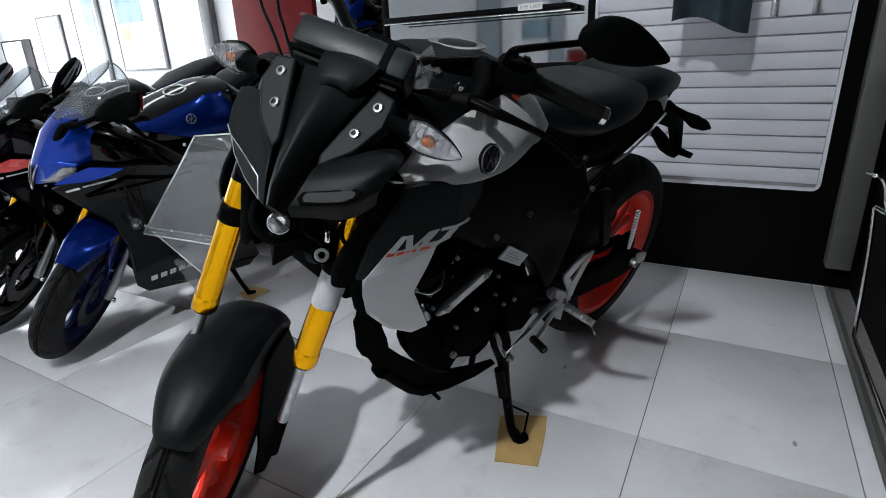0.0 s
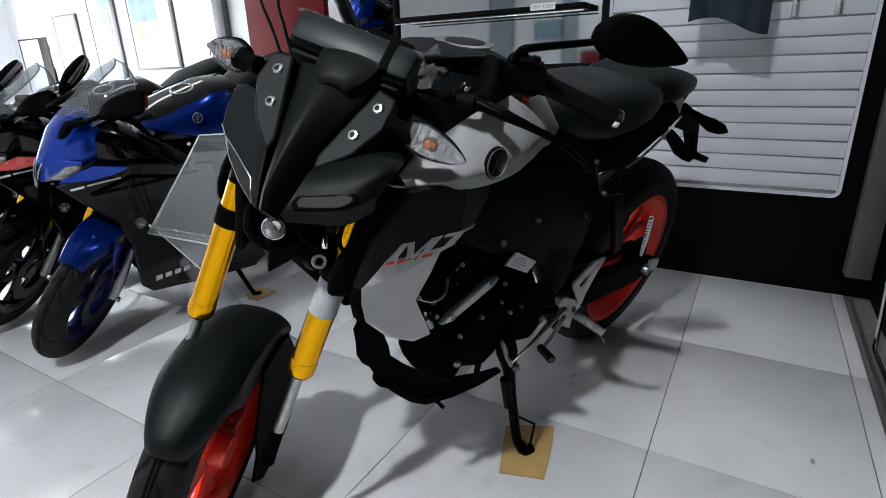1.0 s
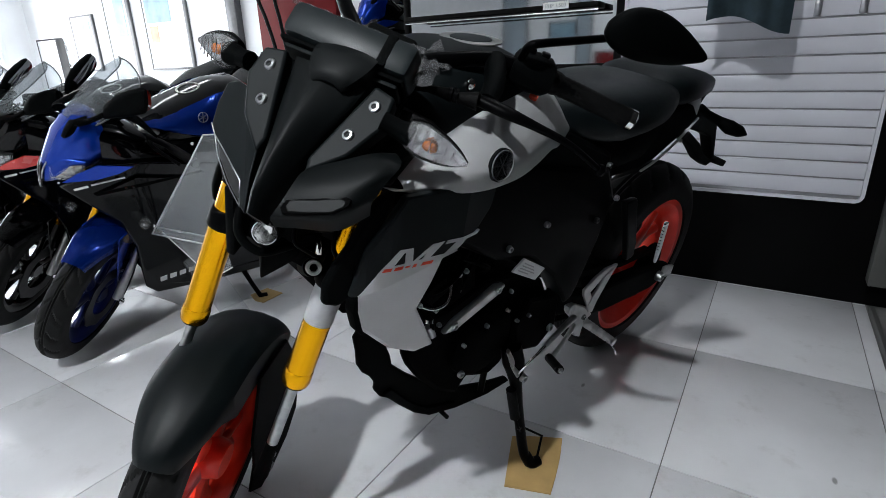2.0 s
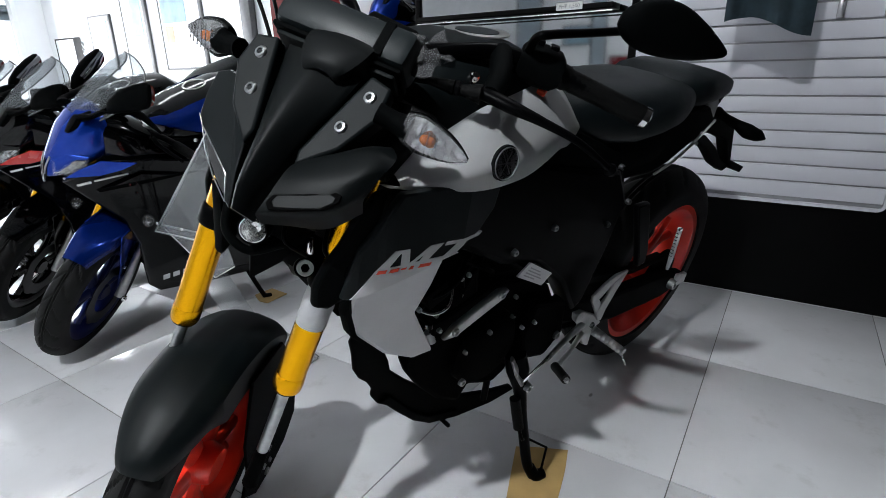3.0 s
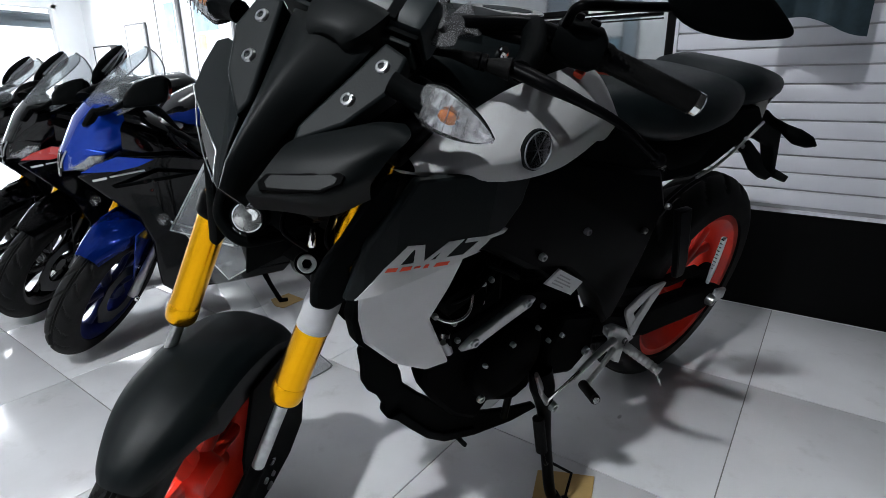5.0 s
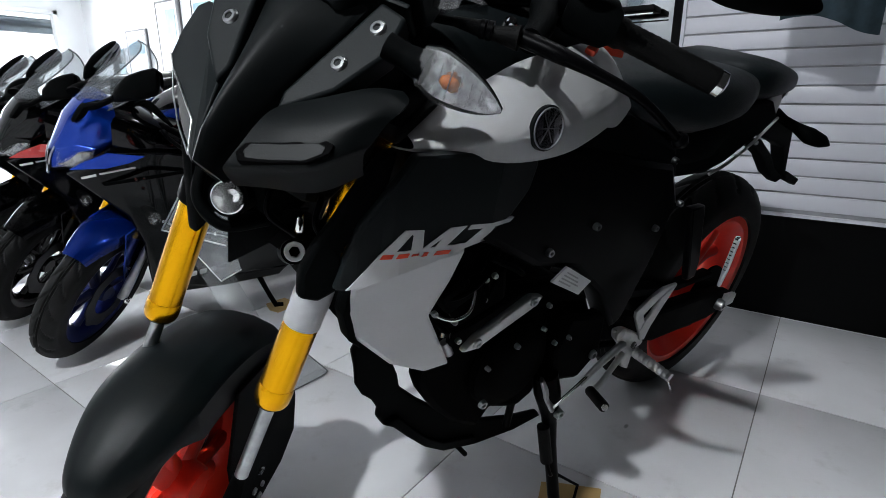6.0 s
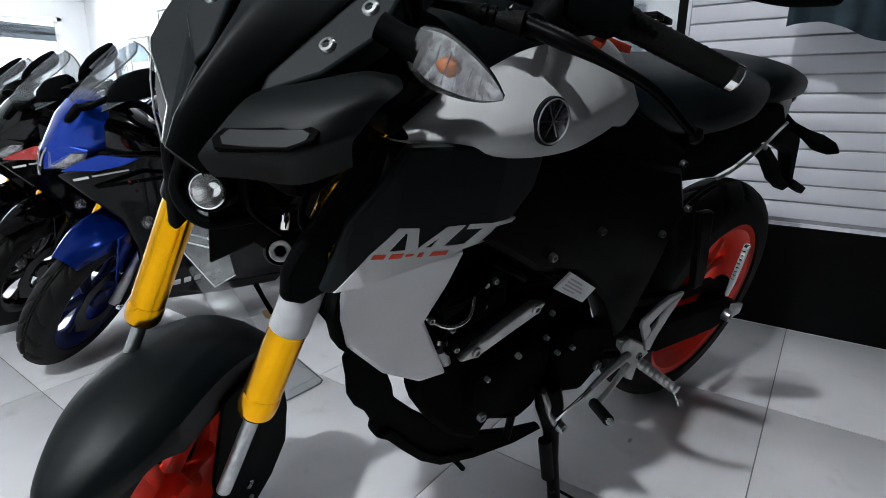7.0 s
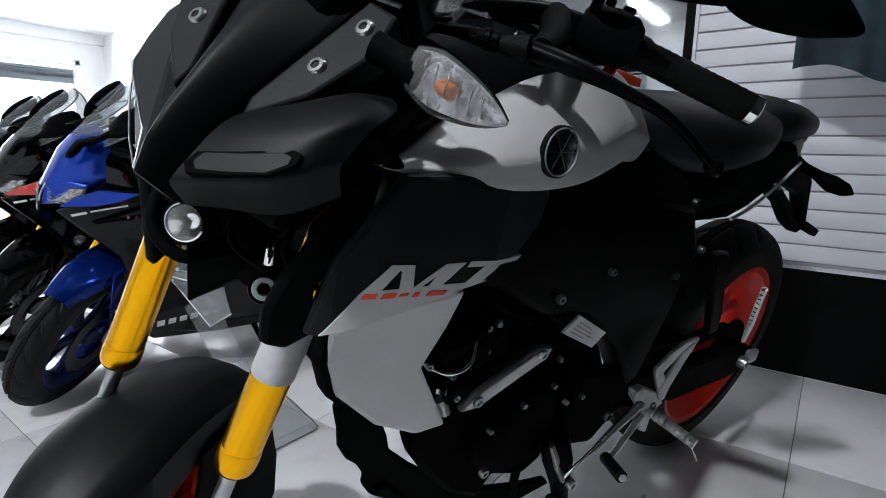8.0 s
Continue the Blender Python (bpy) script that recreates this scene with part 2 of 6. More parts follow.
def smooth_line(points, steps=6):
    """A Catmull-Rom curve through the points."""
    p = [Vector(q) for q in points]
    if len(p) < 3:
        return p
    p = [2 * p[0] - p[1]] + p + [2 * p[-1] - p[-2]]
    out = []
    for i in range(1, len(p) - 2):
        for s in range(steps):
            t = s / steps
            out.append(0.5 * (2 * p[i] + (p[i + 1] - p[i - 1]) * t + (2 * p[i - 1] - 5 * p[i] + 4 * p[i + 1] - p[i + 2]) * t * t
                              + (3 * p[i] - p[i - 1] - 3 * p[i + 1] + p[i + 2]) * t ** 3))
    return out + [p[-2]]


def tube(points, radius, seg=12, smooth=True, bm=None, flat=1.0):
    """A round bar along the points; radius may be a list for a taper."""
    line = smooth_line(points) if smooth else [Vector(p) for p in points]
    n = len(line)
    rs = [radius] * n if not isinstance(radius, (list, tuple)) else [float(np.interp(i / (n - 1), np.linspace(0, 1, len(radius)), radius)) for i in range(n)]
    rings, side = [], None
    for i, p in enumerate(line):
        d = (line[min(i + 1, n - 1)] - line[max(i - 1, 0)]).normalized()
        if side is None:
            side = d.cross(Vector((0, 0, 1)) if abs(d.z) < 0.9 else Vector((1, 0, 0))).normalized()
        side = (side - d * side.dot(d)).normalized()
        up = d.cross(side)
        rings.append([p + rs[i] * (math.cos(a) * side + flat * math.sin(a) * up) for a in np.linspace(0, 2 * math.pi, seg, endpoint=False)])
    b = loft(rings)
    return b if bm is None else joined(bm, b)


def lathe(profile, seg=32, bm=None, m=None, ring=False):
    """Turns a profile of (radius, along) about the y axis."""
    rings = [[(r * math.cos(a), y, r * math.sin(a)) for a in np.linspace(0, 2 * math.pi, seg, endpoint=False)] for r, y in (list(profile) + [profile[0]] if ring else profile)]
    b = loft(rings, not ring)
    if m is not None:
        bmesh.ops.transform(b, matrix=m, verts=b.verts)
    return b if bm is None else joined(bm, b)


def toward(at, direction):
    """A frame at a place, whose y axis points in the direction."""
    return Matrix.Translation(at) @ Vector(direction).to_track_quat("Y", "Z").to_matrix().to_4x4()


def bolt(at, direction, r=0.008, h=0.008):
    """A hexagon-socket screw head."""
    p = [(r * 0.96, 0), (r, h * 0.3), (r * 0.86, h), (r * 0.5, h), (r * 0.45, h * 0.35)]
    return lathe(p, 12, m=toward(at, direction))


def superellipse(cx, cz, hy, hz, n=20, e=0.75, x=0.0):
    out = []
    for a in np.linspace(0, 2 * math.pi, n, endpoint=False):
        c, s = math.cos(a), math.sin(a)
        out.append((x, cx + hy * math.copysign(abs(c) ** e, c), cz + hz * math.copysign(abs(s) ** e, s)))
    return out


def empty(name, m, label, category, group="", kind=""):
    ob = new(name)
    ob.matrix_world = m
    return tagged(ob, label, category, group, kind)


# ---- the room ----
X0, X1, Y0, Y1, ZC = -9.6, 0.58, -4.0, 2.9, 2.45
YS = 1.24          # front of the slat board

floor = tagged(part("floor", box(X0, X1, Y0, Y1, -0.12, -0.003), M["grout"]), "dark grout bed under glossy pale grey floor tiles", "floor", kind="structure")
ceiling = tagged(part("ceiling", box(X0 - 0.1, X1 + 0.1, Y0 - 0.1, Y1 + 0.1, ZC, ZC + 0.1), M["ceiling"]), "plain white painted showroom ceiling", "ceiling", kind="structure")
tagged(part("wall_back", box(X0 - 0.12, X1 + 0.12, Y1, Y1 + 0.12, 0, ZC), M["wall"]), "bright white painted wall hung with framed posters", "wall", kind="structure")
tagged(part("wall_front", box(X0 - 0.12, X1 + 0.12, Y0 - 0.12, Y0, 0, ZC), M["wall"]), "white painted wall behind the bikes' noses", "wall", kind="structure")
tagged(part("wall_side", box(X1, X1 + 0.12, Y0, Y1, 0, ZC), M["blackboard"]), "black panelled wall beside the white slat board", "wall", kind="structure")

# end wall with a wide window opening
WY0, WY1, WZ0, WZ1 = -1.6, 2.55, 0.45, 2.02
b = box(X0 - 0.12, X0, Y0, WY0, 0, ZC)
for q in ((WY0, WY1, 0, WZ0), (WY0, WY1, WZ1, ZC), (WY1, Y1, 0, ZC)):
    box(X0 - 0.12, X0, *q, bm=b)
tagged(part("wall_end", b, M["wall"]), "white end wall with a wide bright window", "wall", kind="structure")
win = tagged(part("window_1", box(X0 - 0.10, X0 - 0.09, WY0, WY1, WZ0, WZ1), M["visor"]), "wide shop window, glaring with daylight", "window", kind="structure")
win.visible_shadow = False
for ya, yb, za, zb in ((WY0, WY0 + 0.06, WZ0, WZ1), (WY1 - 0.06, WY1, WZ0, WZ1), (WY0, WY1, WZ1 - 0.06, WZ1), (WY0, WY1, WZ0, WZ0 + 0.06), (0.45, 0.51, WZ0, WZ1)):
    part("window_frame", box(X0 - 0.12, X0 + 0.02, ya, yb, za, zb, 0.004), M["wall"], win)
tagged(part("backdrop", box(X0 - 3.0, X0 - 2.9, -9, 9, -2, 7), M["outdoors"]), "overexposed daylight outside the window", "backdrop", kind="structure")
b = box(X0 - 0.45, X0 - 0.40, WY0 - 0.3, WY1 + 0.3, 1.72, 1.84)
box(X0 - 0.42, X0 - 0.11, WY0 - 0.3, WY1 + 0.3, 1.88, 1.90, bm=b)
box(X0 - 0.42, X0 - 0.40, WY0 - 0.3, WY1 + 0.3, 1.80, 1.90, bm=b)
for i in range(40):
    box(X0 - 0.42, X0 - 0.38, WY0 + 0.1 * i, WY0 + 0.1 * i + 0.06, 1.84, 1.875, bm=b)
tagged(part("awning", b, M["shutter"]), "blue-grey corrugated awning edge outside the window", "awning")
tagged(part("cornice", box(X0, X0 + 0.10, Y0, Y1, ZC - 0.16, ZC, 0.01), M["wall"]), "white box cornice above the window", "cornice", kind="structure")

# partition with the slat board
PX0, PX1 = -0.505, 0.50
part_wall = tagged(part("wall_partition", box(PX0, X1, YS + 0.012, YS + 0.14, 0, ZC, 0.004), M["blackboard"]), "black partition carrying a white slat board", "wall", kind="structure")
SX0, SX1, SZ0 = -0.455, 0.405, 0.396
board = empty("slat_board", Matrix.Translation((0, YS, 0)), "white laminate slat board with aluminium grooves on black partition", "slat board")


def slat_frame():
    """White rounded border round the slats."""
    bm = bmesh.new()
    def ring(off, r):
        pts = []
        x0, x1, z0, z1 = SX0 - off, SX1 + off, SZ0 - off, 2.36 + off
        for cx, cz, a0 in ((x1 - r, z0 + r, -90), (x1 - r, z1 - r, 0), (x0 + r, z1 - r, 90), (x0 + r, z0 + r, 180)):
            for k in range(7):
                a = radians(a0 + 15 * k)
                pts.append((cx + r * math.cos(a), cz + r * math.sin(a)))
        return pts
    o, i = ring(0.012, 0.03), ring(0.0, 0.012)
    rows = [[bm.verts.new((x, y, z)) for x, z in p] for p, y in ((o, 0.006), (o, -0.010), (i, -0.010), (i, 0.006))]
    n = len(o)
    for a, c in zip(rows, rows[1:]):
        for k in range(n):
            bm.faces.new((a[k], a[(k + 1) % n], c[(k + 1) % n], c[k]))
    return bm


part("border", slat_frame(), M["slat"], board, "white rounded border")
part("backing", box(SX0 - 0.001, SX1 + 0.001, 0.0035, 0.010, SZ0, 2.36), M["groove"], board, "aluminium groove lining")
PITCH = 0.0600
slat_mesh = None
for i in range(32):
    z = SZ0 + 0.016 + PITCH * i
    if slat_mesh is None:
        s = part("slat", box(SX0 + 0.001, SX1 - 0.001, -0.008, 0.0035, 0, PITCH - 0.0065, 0.002), M["slat"], board)
        slat_mesh = s.data
    else:
        s = new("slat", slat_mesh)
        s.parent = board
    s.location = (0, 0, z)

tagged(part("post", box(0.476, 0.556, YS - 0.06, YS + 0.011, 0.10, ZC, 0.004), M["greypost"]), "grey painted square post at the end of the partition", "post", kind="structure")
tagged(part("skirting", box(0.497, 0.512, Y0, YS - 0.062, 0.0, 0.03, 0.003), M["greypost"]), "dark grey skirting along the black wall", "skirting", kind="structure")

# hanging cloth and slat-board hooks
def draped_cloth():
    bm = bmesh.new()
    nx, nz = 22, 18
    g = [[None] * (nz + 1) for _ in range(nx + 1)]
    for i in range(nx + 1):
        for k in range(nz + 1):
            u, w = i / nx, k / nz
            x = -0.130 + 0.235 * u
            z = 1.46 - (0.458 + 0.030 * u - 0.02 * math.sin(5 * u)) * w
            y = -0.300 - 0.012 * math.sin(9 * u + 2.2 * w) * (0.3 + w) - 0.006 * math.sin(23 * u) - 0.01 * w
            g[i][k] = bm.verts.new((x, y, z))
    for i in range(nx):
        for k in range(nz):
            bm.faces.new((g[i][k], g[i + 1][k], g[i + 1][k + 1], g[i][k + 1]))
    bmesh.ops.solidify(bm, geom=bm.faces, thickness=0.004)
    return bm


tagged(part("cloth", draped_cloth(), M["cloth"], m=Matrix.Translation((0, YS, 0))), "dark teal garment hanging on the slat board", "garment")
bar = tagged(part("rail", tube([(-0.155, YS - 0.300, 1.462), (0.13, YS - 0.300, 1.462)], 0.006, 10, False), M["chrome"]), "thin chromed hanging rail on the slat board", "rail")
for hx in (-0.14, 0.11):
    part("arm", tube([(hx, YS - 0.300, 1.462), (hx, YS - 0.009, 1.462)], 0.005, 8, False), M["chrome"], bar)
def slat_hook(x, z):
    h = empty("slat_hook", Matrix.Translation((x, YS - 0.0085, z)), "small grey metal hook clipped into the slat board", "hook", "hooks on the slat board")
    part("clip", box(-0.011, 0.011, -0.006, 0.0, -0.03, 0.03, 0.002), M["groove"], h)
    part("prong", tube([(0, -0.004, 0.01), (0, -0.06, 0.005), (0, -0.10, 0.01), (0, -0.11, 0.03)], 0.003), M["chrome"], h)
for hx in (0.175, 0.30):
    slat_hook(hx, 1.045)

# framed mirror and ledge left of the partition
mir = empty("wall_mirror", Matrix.Translation((-1.0, YS + 0.06, 0)), "wide framed mirror under a black ledge", "mirror")
part("glass", box(-0.55, 0.49, 0.0, 0.006, 0.885, 1.9), M["mirror"], mir, "silvered glass")
for q in ((-0.58, -0.55, -0.012, 0.02, 0.86, 1.93), (-0.55, 0.49, -0.012, 0.02, 0.86, 0.885), (-0.55, 0.49, -0.012, 0.02, 1.90, 1.93)):
    part("frame", box(*q, 0.003), M["blackboard"], mir)
tagged(part("wall_panel", box(-1.58, PX0 - 0.002, YS + 0.085, YS + 0.14, 0, 1.93, 0.004), M["blackboard"]), "black panel that carries the mirror", "wall panel", kind="structure")
shelf = empty("ledge", Matrix.Translation((-1.0, YS + 0.05, 1.098)), "thin black ledge with a bright metal edge", "ledge")
part("board", box(-0.50, 0.44, -0.10, 0.0, 0.0, 0.022, 0.003), M["blackboard"], shelf)
part("edging", box(-0.50, 0.44, -0.104, -0.1, -0.012, -0.006, 0.001), M["chrome"], shelf, "thin metal edge")
tag = empty("price_tag", Matrix.Translation((-0.735, YS - 0.058, 1.106)), "white paper price tag on the black ledge", "price tag")
part("card", box(-0.055, 0.055, -0.0015, 0.0, -0.006, 0.022, 0.0), M["paper"], tag)
fc = bpy.data.curves.new("price", "FONT")
fc.body, fc.size, fc.align_x, fc.align_y, fc.extrude = "PHP 1,500", 0.021, "CENTER", "CENTER", 0.0003
ft = new("price", fc)
bpy.context.view_layer.update()
tm = bpy.data.meshes.new_from_object(ft)
bpy.data.objects.remove(ft)
tm.materials.append(M["ink"])
tt = new("price", tm)
tt.parent = tag
tt.matrix_basis = pose(0, -0.0022, 0.008, 90, 0, 0)

# framed posters along the back wall


# boards on the wall behind the viewer, added for the wall mirror to reflect
def wall_board(name, x0, x1, z0, z1, m, label):
    b = empty(name, Matrix.Translation(((x0 + x1) / 2, Y0, z0)), label, "board")
    w, h = (x1 - x0) / 2, z1 - z0
    part("panel", box(-w + 0.02, w - 0.02, 0.002, 0.018, 0.02, h - 0.02), M[m], b)
    for q in ((-w, -w + 0.02, 0, h), (w - 0.02, w, 0, h), (-w + 0.02, w - 0.02, 0, 0.02), (-w + 0.02, w - 0.02, h - 0.02, h)):
        part("frame", box(q[0], q[1], 0.002, 0.030, q[2], q[3], 0.003), M["frame"], b)


wall_board("poster", -2.83, -2.43, 1.20, 1.46, "posterblue", "pale blue framed board added for the mirror to reflect")
wall_board("reflection_panel", -3.55, -3.16, 0.02, 2.10, "shutter", "tall blue-grey panel added for the mirror to reflect")
wall_board("reflection_panel", -2.43, -2.21, 0.02, 2.10, "shutter", "narrow blue-grey panel added for the mirror to reflect")
wall_board("reflection_board", -2.16, -1.82, 0.76, 1.05, "redboard", "small dark red board added for the mirror to reflect")


def poster(x0, x1, z0, z1, prints, frame_w=0.035, tone="frame"):
    e = empty("poster", Matrix.Translation((x0, Y1 - 0.03, z0)), "framed glossy poster washed out by daylight, on the white wall", "poster", "posters along the wall")
    w, h = x1 - x0, z1 - z0
    part("sheet", box(0, w, 0.005, 0.02, 0, h), M["poster"], e)
    for q in ((w, w + frame_w, 0, 0.03, -0.02, h + 0.02), (0, w, 0, 0.03, -0.02, 0.0), (0, w, 0, 0.03, h, h + 0.02), (-0.02, 0, 0, 0.03, -0.02, h + 0.02)):
        part("frame", box(*q, 0.003), M[tone], e)
    for px, pz, pw, ph, m in prints:
        part("print", box(px * w, (px + pw) * w, 0.001, 0.0048, pz * h, (pz + ph) * h), M[m], e)


poster(-6.50, -5.72, 0.98, 1.95, ((0.05, 0.52, 0.62, 0.4, "posterblue"), (0.1, 0.3, 0.2, 0.18, "posteramber")), 0.05)
poster(-7.35, -6.86, 0.80, 1.95, ((0.45, 0.5, 0.45, 0.42, "posterblue"),), 0.07)
poster(-8.25, -7.74, 1.0, 1.66, ((0.06, 0.55, 0.85, 0.38, "posterblue"),), 0.05)
poster(-9.35, -8.80, 0.55, 1.42, (), 0.24, "darkframe")
tagged(part("wall_post", box(-4.93, -4.78, Y1 - 0.08, Y1 - 0.001, 0, ZC, 0.005), M["frame"]), "dark metal upright between wall panels", "post", kind="structure")
sign = empty("hanging_banner", Matrix.Translation((-7.0, 2.2, 1.0)), "narrow clear hanging banner with pale blue print", "banner")
part("sheet", box(-0.09, 0.09, 0, 0.004, 0.0, 1.43), M["acrylic"], sign)
for zz, hh in ((0.05, 0.12), (0.28, 0.14), (0.52, 0.10)):
    part("print", box(-0.07, 0.07, -0.003, -0.0005, zz, zz + hh), M["posterblue"], sign)
tagged(part("red_board", box(-3.55, -2.72, 2.05, 2.10, 0.0, 1.75, 0.006), M["redboard"]), "tall red display board standing on the floor", "display board")

# ceiling lamps
for lx, ly, r in ((-0.10, 0.35, 0.10), (-0.18, -1.95, 0.036)):
    lamp = empty("ceiling_light", Matrix.Translation((lx, ly, ZC)), "round white downlight on the ceiling", "ceiling light", "ceiling lights")
    part("housing", lathe([(0.0, 0.0), (r + 0.03, 0.0), (r + 0.03, 0.010), (r + 0.012, 0.030), (r + 0.003, 0.034), (0.0, 0.034)], 32, m=toward((0, 0, 0), (0, 0, -1))), M["ceiling"], lamp)
    part("panel", lathe([(0.0, 0.0345), (r, 0.0345), (r - 0.002, 0.038), (0.0, 0.038)], 28, m=toward((0, 0, 0), (0, 0, -1))), M["tube"], lamp, "bright round diffuser")
# battens added to carry the fill tubes; none is known on this ceiling
for lx, ly in ((-2.0, -3.2), (-2.9, 0.35), (-5.6, 1.6)):
    lamp = empty("ceiling_light", Matrix.Translation((lx, ly, ZC)), "white batten tube light added unseen to fill the room", "ceiling light", "ceiling lights")
    part("housing", box(-0.06, 0.06, -0.62, 0.62, -0.03, 0.0, 0.005), M["ceiling"], lamp)
    part("tube", tube([(0, -0.58, -0.042), (0, 0.58, -0.042)], 0.013, smooth=False), M["tube"], lamp)

# chromed tube rack beside the black wall
rk = empty("tube_rack", Matrix.Translation((0.52, 0.8, 0)), "chromed bent-tube display rack by the black wall", "rack")
part("upright", tube([(0.014, 0, 0.008), (0.010, 0, 0.12), (0.004, 0, 0.235), (-0.002, 0, 0.33), (-0.012, 0, 0.44)], 0.006, 12), M["chrome"], rk)
part("hoop", tube([(-0.012, 0, 0.44), (0.022, 0.0, 0.425), (0.012, 0, 0.46), (0.004, 0, 0.50), (-0.012, 0, 0.53), (-0.03, 0, 0.535), (-0.034, 0.06, 0.53)], 0.007, 12), M["chrome"], rk)
part("foot_bar", tube([(0.014, 0, 0.008), (0.018, -0.5, 0.008)], 0.006, 10, False), M["chrome"], rk)


# ---- the grey and black street motorcycle ----
RAKE = radians(25.5)


def steering(angle):
    """Turns the front assembly about the steering axis."""
    c = Matrix.Translation((1.423, 0, 0))
    return c @ Matrix.Rotation(radians(angle), 4, Vector((-math.sin(RAKE), 0, math.cos(RAKE)))) @ c.inverted()


def tyre(r, width, rim_r, seg=240):
    """A road tyre with slanted tread grooves, about the y axis."""
    prof = []
    h = (r - rim_r) / 2
    for k in range(37):
        a = math.pi * (k / 36) - math.pi / 2
        y = width / 2 * math.sin(a) * (1.0 if abs(math.sin(a)) < 0.98 else 0.97)
        prof.append((rim_r + (r - rim_r) * max(0.0, math.cos(a)) ** 0.62, y))
    prof += [(rim_r - 0.006, width * 0.36), (rim_r - 0.006, -width * 0.36)]
    rings = []
    for i in range(seg):
        t = 2 * math.pi * i / seg
        ring = []
        for rr, y in prof:
            u = y / (width / 2)
            ph = (i / seg * 20 + 0.9 * abs(u) + (0.5 if u > 0 else 0)) % 1.0
            groove = rr > r - 0.03 and ((ph < 0.17 and 0.14 < abs(u) < 0.86) or abs(abs(u) - 0.06) < 0.05)
            q = rr - (0.005 if groove else 0.0)
            ring.append((q * math.cos(t), y, q * math.sin(t)))
        rings.append(ring)
    bm = bmesh.new()
    vs = [[bm.verts.new(p) for p in ring] for ring in rings]
    n = len(prof)
    for i in range(seg):
        a, c = vs[i], vs[(i + 1) % seg]
        for k in range(n):
            bm.faces.new((a[k], a[(k + 1) % n], c[(k + 1) % n], c[k]))
    return bm


def rim(r, width):
    """The barrel of a cast wheel with its two flanges."""
    w = width * 0.44
    prof = [(r - 0.002, -w), (r + 0.004, -w * 0.96), (r - 0.012, -w * 0.6), (r - 0.03, 0), (r - 0.012, w * 0.6), (r + 0.004, w * 0.96), (r - 0.002, w),
            (r - 0.018, w * 0.95), (r - 0.045, w * 0.35), (r - 0.05, 0), (r - 0.045, -w * 0.35), (r - 0.018, -w * 0.95)]
    bm = bmesh.new()
    vs = []
    for i in range(64):
        t = 2 * math.pi * i / 64
        vs.append([bm.verts.new((q * math.cos(t), y, q * math.sin(t))) for q, y in prof])
    n = len(prof)
    for i in range(64):
        for k in range(n):
            bm.faces.new((vs[i][k], vs[i][(k + 1) % n], vs[(i + 1) % 64][(k + 1) % n], vs[(i + 1) % 64][k]))
    return bm


def spoke(r, width, a):
    """One forked spoke, deeper at the hub than at the barrel."""
    bm = bmesh.new()
    for d in (-0.17, 0.17):
        a0, a1 = a + d * 0.25, a + d * 1.5
        tube([(0.032 * math.cos(a0), 0, 0.032 * math.sin(a0)), (0.5 * r * math.cos(a0 + d * 0.5), 0, 0.5 * r * math.sin(a0 + d * 0.5)), ((r - 0.04) * math.cos(a1), 0, (r - 0.04) * math.sin(a1))],
             [0.014, 0.011, 0.010, 0.012], 10, True, bm, flat=1.7)
    return bm


def disc(r, y):
    bm = bmesh.new()
    prof = [(r, y - 0.002), (r, y + 0.002), (r * 0.62, y + 0.002), (r * 0.62, y - 0.002)]
    vs = []
    for i in range(72):
        t = 2 * math.pi * i / 72
        k = 1 + 0.03 * math.sin(9 * t)
        vs.append([bm.verts.new((q * (k if q == r else 1) * math.cos(t), yy, q * (k if q == r else 1) * math.sin(t))) for q, yy in prof])
    for i in range(72):
        for k in range(4):
            bm.faces.new((vs[i][k], vs[i][(k + 1) % 4], vs[(i + 1) % 72][(k + 1) % 4], vs[(i + 1) % 72][k]))
    return bm


def wheel(parent, name, m, r, width, rim_r, paint, disc_y=None, label=""):
    w = part(name, rim(rim_r, width), paint, parent, label, m)
    hw = width * 0.48
    part("hub", lathe([(0.0, -hw), (0.030, -hw), (0.034, -hw * 0.9), (0.042, 0), (0.034, hw * 0.9), (0.030, hw), (0.0, hw)], 24), paint, w)
    for k in range(5):
        part("spoke", spoke(rim_r, width, 2 * math.pi * k / 5), paint, w)
    part("tyre", tyre(r, width, rim_r), M["rubber"], w, "black road tyre with slanted grooves")
    if disc_y:
        part("brake_disc", disc(0.13, disc_y), M["discsteel"], w, "wavy steel brake disc")
    return w


def mirrored(pts):
    return [(x, -y, z) for x, y, z in pts]


def shell(verts, faces, thick=0.006, bevel=0.003, mirror=True, subdiv=0):
    """A folded panel from corner points; mirrored to the other side where asked."""
    bm = bmesh.new()
    for side in ((1, -1) if mirror else (1,)):
        vs = [bm.verts.new((x, y * side, z)) for x, y, z in verts]
        for f in faces:
            bm.faces.new([vs[i] for i in f])
    bmesh.ops.remove_doubles(bm, verts=bm.verts, dist=0.0004)
    bmesh.ops.recalc_face_normals(bm, faces=bm.faces)
    if subdiv:
        bmesh.ops.subdivide_edges(bm, edges=bm.edges, cuts=subdiv, smooth=0.25, use_grid_fill=True)
    bmesh.ops.solidify(bm, geom=bm.faces, thickness=thick)
    bmesh.ops.recalc_face_normals(bm, faces=bm.faces)
    bevelled(bm, bevel, 2, 25)
    return bm


